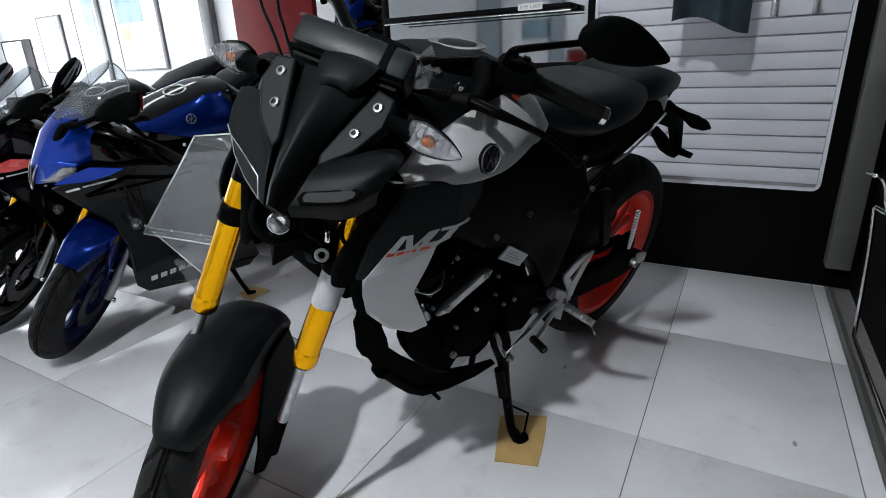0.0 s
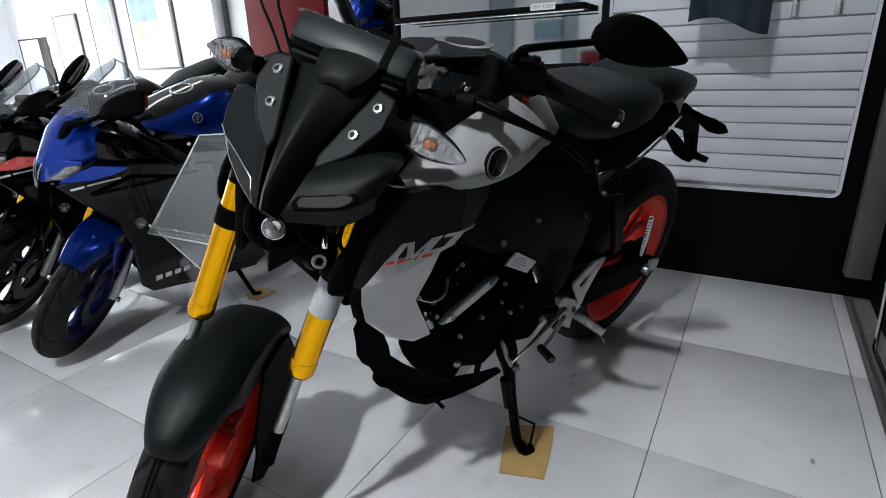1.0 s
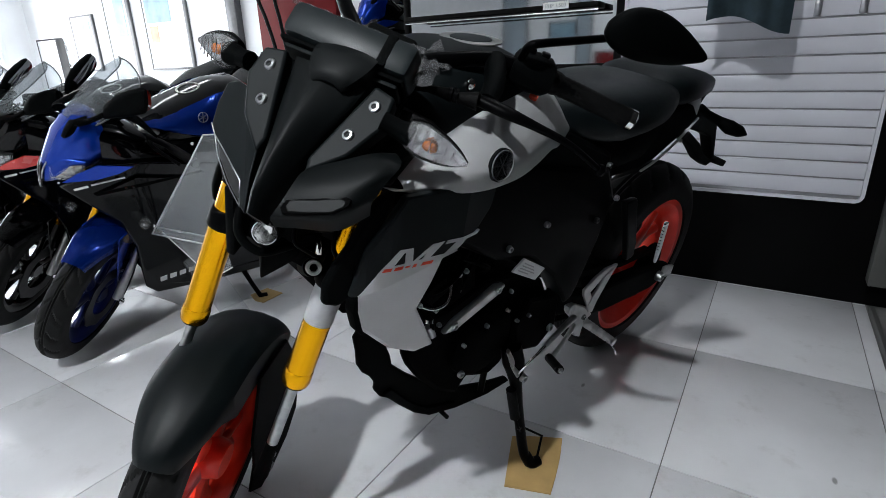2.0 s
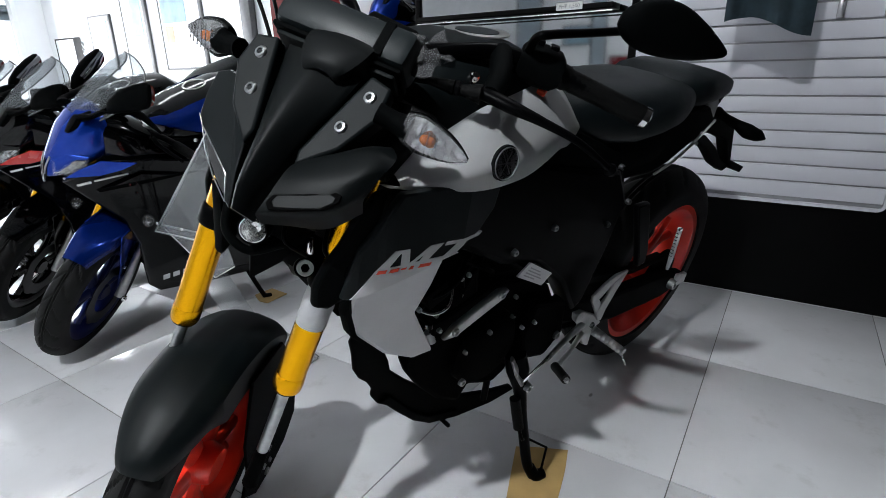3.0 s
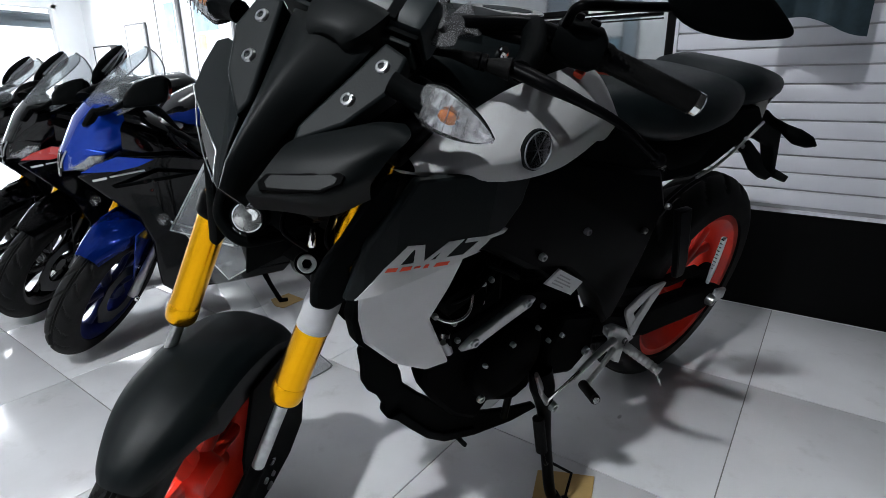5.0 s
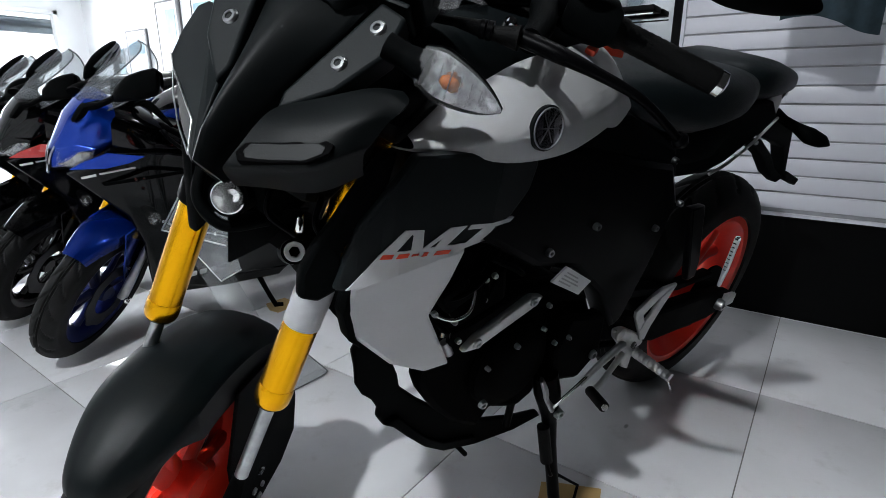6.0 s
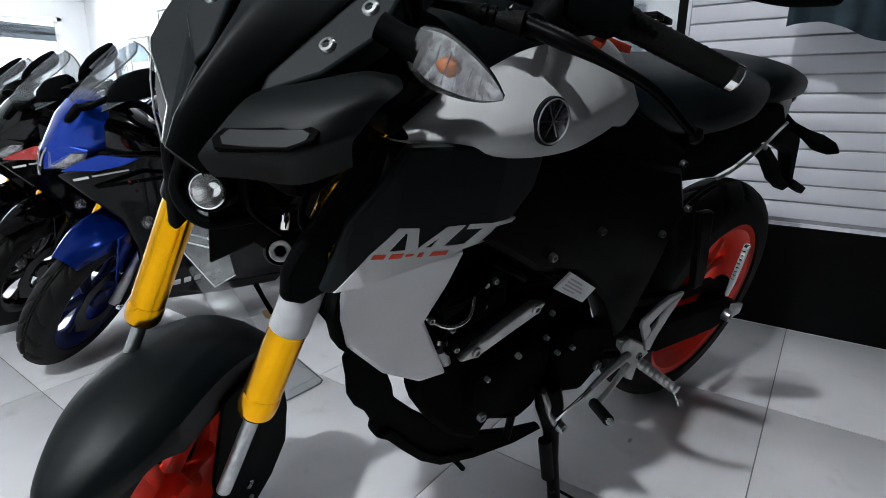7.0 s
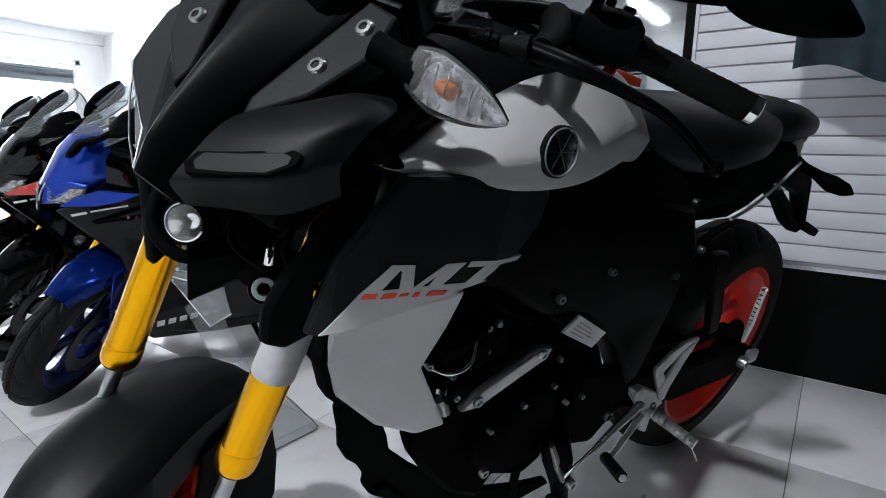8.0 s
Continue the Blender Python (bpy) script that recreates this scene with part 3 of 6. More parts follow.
def skin(rows, thick=0.004):
    """A thin sheet through rows of points."""
    bm = bmesh.new()
    vs = [[bm.verts.new(p) for p in r] for r in rows]
    for a, c in zip(vs, vs[1:]):
        for k in range(len(a) - 1):
            bm.faces.new((a[k], a[k + 1], c[k + 1], c[k]))
    bmesh.ops.recalc_face_normals(bm, faces=bm.faces)
    bmesh.ops.solidify(bm, geom=bm.faces, thickness=thick)
    return bm


def fender(ax, az, a0, a1, r_mid, r_edge, half, skirt, steps=26):
    """A mudguard that wraps the tyre, with a raised centre and side skirts."""
    cols = [(-1.08, skirt), (-1.05, 0.5 * (skirt + r_edge)), (-1.0, r_edge), (-0.86, r_edge + 0.45 * (r_mid - r_edge)), (-0.55, r_mid - 0.005), (-0.3, r_mid),
            (0.0, r_mid + 0.002), (0.3, r_mid), (0.55, r_mid - 0.005), (0.86, r_edge + 0.45 * (r_mid - r_edge)), (1.0, r_edge), (1.05, 0.5 * (skirt + r_edge)), (1.08, skirt)]
    bm = bmesh.new()
    vs = []
    for i in range(steps + 1):
        t = i / steps
        a = radians(a0 + (a1 - a0) * t)
        nose = min(1.0, 0.55 + 1.3 * t, 0.85 + 1.2 * (1 - t))
        vs.append([bm.verts.new((ax + r * math.cos(a), u * half * nose, az + r * math.sin(a))) for u, r in cols])
    for p, q in zip(vs, vs[1:]):
        for k in range(len(cols) - 1):
            bm.faces.new((p[k], p[k + 1], q[k + 1], q[k]))
    bmesh.ops.solidify(bm, geom=bm.faces, thickness=0.004)
    return bm


def guard():
    """The street bike's mudguard: a narrow nose, a creased crown and side skirts behind it, round the hub at the origin."""
    bm = bmesh.new()
    vs = []
    for i in range(49):
        d = 53 + 87 * i / 48
        a = radians(d)
        half = 0.026 + 0.036 * math.sin(min(1.0, (d - 53) / 30) * math.pi / 2) ** 0.9
        top = 0.2755 - 0.010 * max(0.0, 1 - (d - 53) / 5) ** 2
        side = 0.2535 - 0.006 * max(0.0, 1 - (d - 53) / 5) ** 2
        k = min(1.0, max(0.0, (d - 72) / 9))
        low = 0.236 + k * (0.195 - 0.236)
        low = min(low, side - 0.004)
        prof = [(1.06, low), (1.055, 0.6 * low + 0.4 * side), (1.03, side + 0.001), (0.97, side + 0.006), (0.80, top - 0.0085), (0.60, top - 0.0032), (0.52, top - 0.0016), (0.44, top - 0.0006), (0.2, top + 0.0008)]
        ring = [(u * half, r) for u, r in prof] + [(0.0, top + 0.002)] + [(-u * half, r) for u, r in prof[::-1]]
        vs.append([bm.verts.new((r * math.cos(a), y, r * math.sin(a))) for y, r in ring])
    for p, q in zip(vs, vs[1:]):
        for k in range(len(p) - 1):
            bm.faces.new((p[k], p[k + 1], q[k + 1], q[k]))
    bmesh.ops.solidify(bm, geom=bm.faces, thickness=0.004)
    return bm


def indicator(parent, side, m, base, tip, lens_r=0.027):
    """A flasher on a rubber stalk: clear lens over a bright reflector and an amber bulb."""
    b, t = Vector(base), Vector(tip)
    b.y, t.y = b.y * side, t.y * side
    d = t - b
    st = part("indicator", tube([b - d * 0.35, b - d * 0.12, b + d * 0.12], [0.011, 0.0105, 0.014], 12), M["plastic"], parent, "front indicator with a clear lens on a black stalk", m)
    up = Vector((0, 0, 1))
    fwd = d.cross(up).normalized() * side
    rings_l, rings_r = [], []
    for k in range(13):
        u = k / 12
        c = b + d * (0.05 + 0.95 * u)
        w = lens_r * min(1.0, 0.72 + 1.3 * u) * (1 - u ** 2.2) ** 0.7
        w = max(w, 0.0025)
        ring = [c + 0.95 * w * math.cos(a) * up * 0.85 + fwd * w * 0.62 * math.sin(a) for a in np.linspace(0, 2 * math.pi, 18, endpoint=False)]
        rings_l.append(ring)
        rings_r.append([c + 0.93 * w * math.cos(a) * up * 0.85 + fwd * (w * 0.62 * math.sin(a) if math.sin(a) < 0 else -0.0015 + 0.0 * w) for a in np.linspace(0, 2 * math.pi, 18, endpoint=False)])
    part("lens", loft(rings_l), M["lens"], st, "clear faceted lens")
    part("reflector", loft([[c + (p - c) * 0.86 for p in ring] for ring, c in zip(rings_r, [sum(r, Vector()) / len(r) for r in rings_r])]), M["reflector"], st, "bright reflector")
    back = [[c + 1.05 * (p - c) - fwd * 0.004 for p in ring[:1] + ring[9:]] for ring, c in zip(rings_l, [sum(r, Vector()) / len(r) for r in rings_l])]
    part("shell", loft(back), M["plastic"], st)
    part("bulb", tube([b + d * 0.30 + fwd * 0.003, b + d * 0.36 + fwd * 0.003, b + d * 0.46 + fwd * 0.003, b + d * 0.52 + fwd * 0.003], [0.003, 0.0058, 0.0058, 0.002], 12), M["amber"], st, "amber bulb")
    for k in range(6):
        u = 0.14 + 0.12 * k
        w = lens_r * min(1.0, 0.72 + 1.3 * u) * (1 - u ** 2.2) ** 0.7
        c = b + d * (0.05 + 0.95 * u) + fwd * 0.40 * w
        part("lens_rib", tube([c - up * 0.52 * w, c + up * 0.52 * w], 0.0006, 6, False), M["reflector"], st)
    return st


def street_bike():
    bike = empty("motorcycle", Matrix.Translation((-0.3036, 0.5374, 0)) @ pose(0, 0, 0, 0, 0, -105.579) @ pose(0, 0, 0, -13.95, 0, 0),
                 "matt grey and black naked motorcycle, gold forks, orange wheels", "motorcycle")
    S = steering(28.753)

    def P(name, bm, m, label="", steer=False, sharp=38):
        return part(name, bm, M[m], bike, label, S if steer else None, sharp)

    # wheels
    F = S @ Matrix.Translation((1.101, -0.060, 0.297)) @ Matrix.Rotation(radians(9), 4, Vector((-math.sin(RAKE), 0, math.cos(RAKE))))
    F = F @ Matrix.Translation((0.1081, -0.012, -0.1242)) @ Matrix.Rotation(0.1657, 4, Vector((0.1343, 0, 0.097)))
    wheel(bike, "front_wheel", F, 0.240, 0.082, 0.180, M["vermilion"], None, "orange cast front wheel")
    wheel(bike, "rear_wheel", Matrix.Translation((0.01, 0, 0.320)), 0.312, 0.142, 0.222, M["vermilion"], -0.06, "orange cast rear wheel")
    # front fork
    for s, low, dy, top in ((1, Vector((1.2101, 0.0760, 0.5078)), -0.0065, 0.33), (-1, Vector((1.190, -0.1265, 0.4836)), 0.003, 0.235)):
        d = Vector((-0.0849, dy, 0.2877)).normalized()
        leg = P("fork_leg", tube([low + d * 0.006, low + d * top], 0.0200, 28, False), "gold", "gold anodised upper fork tube", True)
        part("fork_collar", lathe([(0.0, -0.002), (0.0194, -0.002), (0.0208, 0.002), (0.0212, 0.012), (0.0209, 0.019), (0.0202, 0.023), (0.0, 0.023)], 32, m=toward(low, d)), M["gold"], leg)
        part("fork_seal", lathe([(0.0, -0.006), (0.0165, -0.006), (0.0180, -0.004), (0.0180, 0.0), (0.0, 0.0)], 28, m=toward(low, d)), M["rubber"], leg, "black rubber dust seal")
        part("fork_top", tube([low + d * (top + 0.002), low + d * 0.42], 0.0204, 20, False), M["steelblack"], leg, "black fork top")
        foot = low - d * 0.125
        part("fork_slider", tube([low, foot], [0.0085, 0.0085], 20, False), M["screw"], leg, "bright steel fork slider")
        part("fork_foot", tube([foot + d * 0.006, foot - d * 0.03, foot - d * 0.06], [0.0095, 0.0105, 0.012], 16), M["dark"], leg)
        part("clamp", lathe([(0.0, 0), (0.0220, 0), (0.0245, 0.004), (0.0245, 0.026), (0.0220, 0.03), (0.0, 0.03)], 24, m=toward(low + d * 0.164, d)), M["steelblack"], leg, "black lower clamp")
    wrap = P("fork_wrap", lathe([(0.0203, 0), (0.0210, 0.003), (0.0205, 0.018), (0.0213, 0.034), (0.0207, 0.046), (0.0205, 0.058)], 26, m=toward((1.1800, 0.0738, 0.609), (-0.0849, -0.0065, 0.2877))), "whitewrap", "white protective wrap on the fork", True)
    P("lower_yoke", plate([(1.200, 0.700), (1.185, 0.724), (1.14, 0.718), (1.155, 0.690)], 0.055, 0.13, 0.006), "steelblack", steer=True)
    aim2 = Vector((0.62, 0.50, 0.60)).normalized()
    at2 = Vector((1.1965, 0.0580, 0.7085))
    yb = P("yoke_bolt", lathe([(0.0100, -0.004), (0.0100, 0.003), (0.0092, 0.005), (0.0058, 0.005), (0.0054, -0.002), (0.0, -0.002)], 24, m=toward(at2, aim2)), "sticker", "bright socket pinch bolt", True)
    # black disc puts the shade of the hole into its bottom
    part("socket", lathe([(0.0, -0.0015), (0.0054, -0.0015), (0.0054, 0.0005), (0.0, 0.0005)], 6, m=toward(at2, aim2)), M["plastic"], yb)
    P("yoke_lug", tube([at2 - aim2 * 0.004, at2 - aim2 * 0.045], [0.0128, 0.015], 18, False), "steelblack", "", True)
    P("top_yoke", plate([(1.16, 0.86), (1.06, 0.90), (1.03, 0.885), (1.15, 0.835)], 0.11, 0.22, 0.008), "steelblack", steer=True)
    # mudguard, about the front hub
    g = part("mudguard", guard(), M["satin"], bike, "matt black front mudguard", F @ Matrix.Translation((0, 0.007, 0)), 34)
    for yy in (0.074, -0.058):
        part("mudguard_stay", plate([(-0.035, 0.215), (-0.020, 0.05), (-0.034, -0.05), (-0.022, -0.13), (-0.08, -0.212), (-0.14, -0.225), (-0.22, -0.215), (-0.268, -0.16), (-0.250, -0.03), (-0.212, 0.085), (-0.15, 0.195)], yy, 0.006, 0.002), M["plastic"], g, "black mudguard stay with bolts")
    for hx, hz, r in ((-0.125, -0.105, 0.0085), (-0.105, -0.145, 0.007), (-0.135, -0.165, 0.006), (-0.125, -0.195, 0.009)):
        part("stay_bolt", bolt((hx, 0.074, hz), (0, 1, 0), r, 0.005), M["screw"], g)
    for hx, hz in ((0.039, 0.223), (0.055, 0.198)):
        part("stay_bolt", bolt((hx, -0.062, hz), (0, -1, 0), 0.006, 0.008), M["screw"], g)

    # ---- headlamp mask, in the steered frame ----
    f = Vector((0.7071, 0, 0.7071))    # outwards from the sloped mask

    def onmask(y, z, out=0.0):
        return (2.088 - z + out * 0.7071, y, z + out * 0.7071)

    def strip(pts, out0, out1, edge=0.0035):
        bm = bmesh.new()
        a = [bm.verts.new(onmask(y, z, out1 if len(q) == 0 else q[0])) for y, z, *q in pts]
        b = [bm.verts.new(onmask(y, z, out0)) for y, z, *q in pts]
        bm.faces.new(a)
        bm.faces.new(b[::-1])
        n = len(pts)
        for i in range(n):
            bm.faces.new((a[i], b[i], b[(i + 1) % n], a[(i + 1) % n]))
        bmesh.ops.recalc_face_normals(bm, faces=bm.faces)
        bevelled(bm, edge, 3, 15)
        return bm

    mask = P("headlamp_mask", plate([(1.09, 0.93), (1.15, 0.905), (1.228, 0.812), (1.225, 0.785), (1.19, 0.77), (1.10, 0.81)], 0.080, 0.155, 0.012), "plastic", "matt black headlamp mask", True)
    mid = Matrix.Translation((1.2, 0, 0.888))
    K = Matrix.Translation((0, 0.008, -0.007)) @ mid @ Matrix.Rotation(radians(4), 4, f) @ mid.inverted()
    # centre spine, a shallow keel that narrows downwards
    rings = []
    for yc, half, z, keel in ((0.002, 0.046, 0.938, 0.004), (0.004, 0.040, 0.915, 0.012), (0.005, 0.032, 0.892, 0.018), (0.008, 0.025, 0.868, 0.021), (0.011, 0.018, 0.842, 0.021), (0.014, 0.013, 0.824, 0.019), (0.019, 0.010, 0.809, 0.013)):
        rings.append([onmask(yc + half * u, z, keel * (1 - abs(u) ** 1.9) - 0.005 * abs(u)) for u in np.linspace(-1, 1, 15)] + [onmask(yc + half, z, -0.02), onmask(yc - half, z, -0.02)])
    part("spine", loft(rings), M["spine"], mask, "matt black centre spine", None, 55)
    # upper pod above the spine
    rings = []
    for half, z, h in ((0.034, 0.962, 0.0), (0.036, 0.958, 0.008), (0.035, 0.951, 0.011), (0.032, 0.943, 0.013), (0.027, 0.935, 0.014), (0.020, 0.928, 0.013), (0.016, 0.926, 0.009)):
        rings.append([onmask(0.012 + half * u, z + 0.10 * half * u - 0.003 * u * u, h * (1 - 0.45 * abs(u) ** 2.5) + 0.003) for u in np.linspace(-1, 1, 11)] + [onmask(0.012 + half, z, -0.03), onmask(0.012 - half, z, -0.03)])
    part("pod", loft(rings), M["spine"], mask, "", None, 55)
    for s in (1, -1):
        part("screw_strip", strip([(0.056 * s, 0.944), (0.082 * s, 0.940), (0.086 * s, 0.915), (0.064 * s, 0.882), (0.030 * s, 0.858), (0.026 * s, 0.870)], -0.015, 0.007), M["matt"], mask, "", K)
        for y, z in ((0.066, 0.927), (0.054, 0.898)):
            sc = part("screw", lathe([(0.0076, 0), (0.0074, 0.0010), (0.0058, 0.0026), (0.0034, 0.0028), (0.0030, 0.0008), (0.0, 0.0006)], 20, m=toward(onmask(y * s, z, 0.006), f + Vector((0.1, -0.2, 0.0)))), M["screw"], mask, "bright socket screw", K)
        if s < 0:
            part("ear", strip([(-0.1191, 0.8996, -0.035), (-0.0978, 0.9016, -0.020), (-0.0675, 0.8973, -0.006), (-0.0528, 0.8777, -0.004), (-0.0242, 0.8604, -0.006), (-0.0111, 0.8350, -0.004), (0.0080, 0.8080, 0.000), (-0.0047, 0.8111, -0.008), (-0.0193, 0.8283, -0.006), (-0.0584, 0.8426, -0.018), (-0.0916, 0.8538, -0.030), (-0.1030, 0.8610, -0.030), (-0.1140, 0.8785, -0.034)], -0.045, 0.0, 0.002), M["matt"], mask, "matt black outer fin", None, 30)
            # dark sheet closes the open slit and stands for the shade in it
            part("ear_slit", strip([(-0.0916, 0.8538, -0.036), (-0.0584, 0.8426, -0.024), (-0.0193, 0.8283, -0.012), (-0.0047, 0.8111, -0.014), (-0.0393, 0.8232, -0.026), (-0.0725, 0.8387, -0.036)], -0.045, 0.0, 0.001), M["spine"], mask, "recessed dark sheet for the shaded slit below the fin", None, 30)
            part("ear_edge", tube([onmask(*q) for q in [(-0.1030, 0.8610, -0.030), (-0.0916, 0.8538, -0.030), (-0.0725, 0.8387, -0.030), (-0.0393, 0.8232, -0.020), (-0.0047, 0.8111, -0.008), (-0.0193, 0.8283, -0.006), (-0.0584, 0.8426, -0.018), (-0.0916, 0.8538, -0.030)]], 0.0007, 8, False), M["screw"], mask, "pale edge line")
            part("ear_tip", plate([(1.236, 0.79), (1.232, 0.76), (1.221, 0.679), (1.199, 0.694), (1.190, 0.728), (1.205, 0.79)], -0.056, 0.014, 0.004), M["plastic"], mask, "pointed black lower fin")
            continue
        # cheek: a smooth swelling pod beside the spine with a ledge over the lamp slot
        def row(a, c, d, e, out):
            ctrl = [Vector(onmask(y, z, o)) for (y, z), o in zip((a, c, d, e), (out - 0.004, out, out, out - 0.010))]
            return smooth_line(ctrl, 5)
        top = [row((0.030, 0.872), (0.063, 0.880), (0.095, 0.898), (0.110, 0.908), -0.022), row((0.044, 0.866), (0.063, 0.874), (0.095, 0.894), (0.113, 0.904), 0.000), row((0.041, 0.854), (0.068, 0.864), (0.108, 0.887), (0.127, 0.898), 0.010),
               row((0.043, 0.842), (0.071, 0.852), (0.112, 0.872), (0.130, 0.888), 0.0165), row((0.043, 0.828), (0.075, 0.841), (0.107, 0.857), (0.127, 0.878), 0.0170), row((0.041, 0.817), (0.073, 0.829), (0.105, 0.843), (0.125, 0.865), 0.0145),
               row((0.039, 0.813), (0.068, 0.823), (0.102, 0.836), (0.122, 0.859), 0.0085), row((0.036, 0.811), (0.063, 0.819), (0.100, 0.831), (0.119, 0.854), -0.018)]
        top = list(zip(*[smooth_line(c, 3) for c in zip(*top)]))
        ck = part("cheek", skin(top, 0.003), M["spine"], mask, "smooth black cheek panel", None, 60)
        slot = [(0.049, 0.8305), (0.074, 0.8405), (0.100, 0.8525), (0.108, 0.8525), (0.109, 0.8475), (0.099, 0.8375), (0.072, 0.8265), (0.053, 0.8200), (0.047, 0.8235)]
        # no recess is cut: a slightly proud black patch paints the slot's shade
        part("slot_shade", strip([(y, z, 0.0176) for y, z in slot], 0.0, 0.0176, 0.0006), M["dark"], ck, "flat black patch for the slot's inner shade")
        cy, cz = 0.081, 0.8385
        part("running_lamp", strip([(cy + (y - cy) * 0.86, cz + (z - cz) * 0.80 - 0.0004, 0.0180) for y, z in slot], 0.0, 0.0180, 0.0006), M["spine"], ck, "dark smoked running-lamp strip")
    aim = (0.75, 0.30, 0.30)
    at = (1.238, 0.009, 0.760)
    lamp = P("headlight", lathe([(0.0, -0.02), (0.013, -0.02), (0.0150, -0.002), (0.0150, 0.002), (0.0138, 0.003), (0.0132, -0.002), (0.006, -0.010), (0.0, -0.011)], 32, m=toward(at, aim)), "chrome", "round projector headlight", True)
    part("lamp_glass", lathe([(0.0, 0.009), (0.006, 0.008), (0.011, 0.0055), (0.0134, 0.0015), (0.0134, 0.0005), (0.0, 0.0005)], 32, m=toward(at, aim)), M["lens"], lamp, "domed clear lens")
    part("lamp_shell", lathe([(0.0, -0.03), (0.017, -0.028), (0.0175, -0.010), (0.0175, 0.0012), (0.0152, 0.0012), (0.0152, -0.02)], 28, m=toward(at, aim)), M["plastic"], lamp)
    P("lamp_bracket", plate([(1.228, 0.795), (1.205, 0.735), (1.18, 0.715), (1.13, 0.74), (1.14, 0.80)], 0.03, 0.06, 0.006), "plastic", steer=True)
    P("beak", shell([(1.228, 0.0, 0.735), (1.220, 0.0, 0.668), (1.190, 0.034, 0.708), (1.165, 0.045, 0.74), (1.15, 0.0, 0.665)], [(0, 1, 2), (0, 2, 3), (1, 4, 2)], 0.004, 0.0015), "plastic", steer=True)
    P("lamp_hose", tube([(1.222, -0.040, 0.765), (1.238, -0.026, 0.738), (1.232, 0.002, 0.722), (1.20, 0.025, 0.728)], 0.0055), "plastic", "black hose under the lamp", True)
    for y0, z0 in ((0.028, 0.775), (0.080, 0.790)):
        P("stray_wire", tube([(1.205, y0, z0), (1.222, y0 + 0.012, z0 - 0.02), (1.20, y0 + 0.03, z0 - 0.045)], 0.003, 8), "steelblack", "", True)
    P("cable_clip", tube([(1.20, 0.058, 0.758), (1.207, 0.066, 0.742)], 0.004, 8, False), "chrome", "bright cable clip", True)
    indicator(bike, 1, S, (1.165, 0.112, 0.918), (1.149, 0.186, 0.908))
    indicator(bike, -1, S, (1.168, 0.108, 0.912), (1.152, 0.178, 0.900))
    # instrument
    mm = S @ K @ Matrix.Translation(onmask(0.002, 0.972)) @ pose(0, 0, 0, 0, 45, 0)
    meter = part("instrument", box(-0.024, 0.020, -0.080, 0.080, -0.045, 0.010, 0.010), M["satin"], bike, "black instrument housing in clear film", mm)
    part("lip", box(0.0205, 0.026, -0.078, 0.078, -0.040, 0.004, 0.002), M["plastic"], meter)
    part("lip", box(0.0265, 0.032, -0.072, 0.072, -0.040, -0.002, 0.002), M["matt"], meter)
    part("screen", box(-0.020, 0.015, -0.068, 0.068, -0.0475, -0.0455, 0.0006), M["gloss"], meter, "dark glass screen")
    part("band", box(-0.0215, 0.0175, 0.041, 0.052, -0.03, 0.0106, 0.0004), M["plastic"], meter, "dark band across the housing")
    bm = bmesh.new()
    bmesh.ops.create_grid(bm, x_segments=10, y_segments=40, size=0.5)
    for q in bm.verts:
        x, y = q.co.x, q.co.y
        q.co = Vector((-0.026 + 0.018 * x, 0.168 * y, 0.006 - 0.030 * (0.5 - x) ** 2 + 0.005 * noise.noise(Vector((x * 5, y * 16, 3.0)))))
    part("film", bm, M["film"], meter, "crumpled clear film")
    bm = bmesh.new()
    bmesh.ops.create_icosphere(bm, subdivisions=2, radius=1.0)
    for q in bm.verts:
        n3 = q.co.normalized()
        q.co = Vector((-0.010 + 0.016 * n3.x, 0.088 + 0.011 * n3.y, -0.016 + 0.014 * n3.z)) + n3 * 0.016 * noise.noise(n3 * 2.6)
    part("film_end", bm, M["film"], meter, "crumpled clear film", None, 4)

    # handlebar
    bar = P("handlebar", tube([(0.886, 0.318, 0.957), (0.915, 0.215, 0.966), (0.945, 0.130, 0.970), (0.99, 0.075, 0.955), (1.035, 0, 0.93), (0.99, -0.075, 0.955), (0.945, -0.130, 0.970), (0.915, -0.215, 0.966), (0.886, -0.318, 0.957)], 0.0105, 14), "steelblack", "black tubular handlebar", True)
    for s in (1, -1):
        g0, g1 = Vector((0.912, 0.205 * s, 0.966)), Vector((0.884, 0.322 * s, 0.9565))
        part("grip", tube([g0.lerp(g1, k / 30) for k in range(31)], [0.0165 if k < 3 else 0.0140 + (0.0006 if k % 2 else 0.0) for k in range(31)], 22, False), M["grip"], bar, "black ribbed rubber grip")
        part("bar_end", lathe([(0.0, 0), (0.0146, 0), (0.0146, 0.008), (0.0105, 0.011), (0.0, 0.011)], 24, m=toward(g1, g1 - g0)), M["chrome"], bar, "bright bar end")
        if s > 0:
            sw = part("switch_box", loft([superellipse(0, 0, 0.024, h, 18, 0.55, x) for x, h in ((-0.030, 0.015), (-0.026, 0.022), (0.0, 0.026), (0.020, 0.024), (0.028, 0.017))]), M["plastic"], bar, "black switch housing", pose(0.925, 0.178 * s, 0.970, 0, 0, 105 * s))
            part("switch", box(-0.016, -0.006, -0.008, 0.008, 0.024, 0.031, 0.002), M["steelblack"], sw)
            part("switch", box(0.002, 0.014, -0.007, 0.007, 0.024, 0.030, 0.002), M["steelblack"], sw)
            part("switch_print", box(-0.012, 0.010, 0.0232, 0.0243, -0.004, -0.001), M["greylight"], sw)
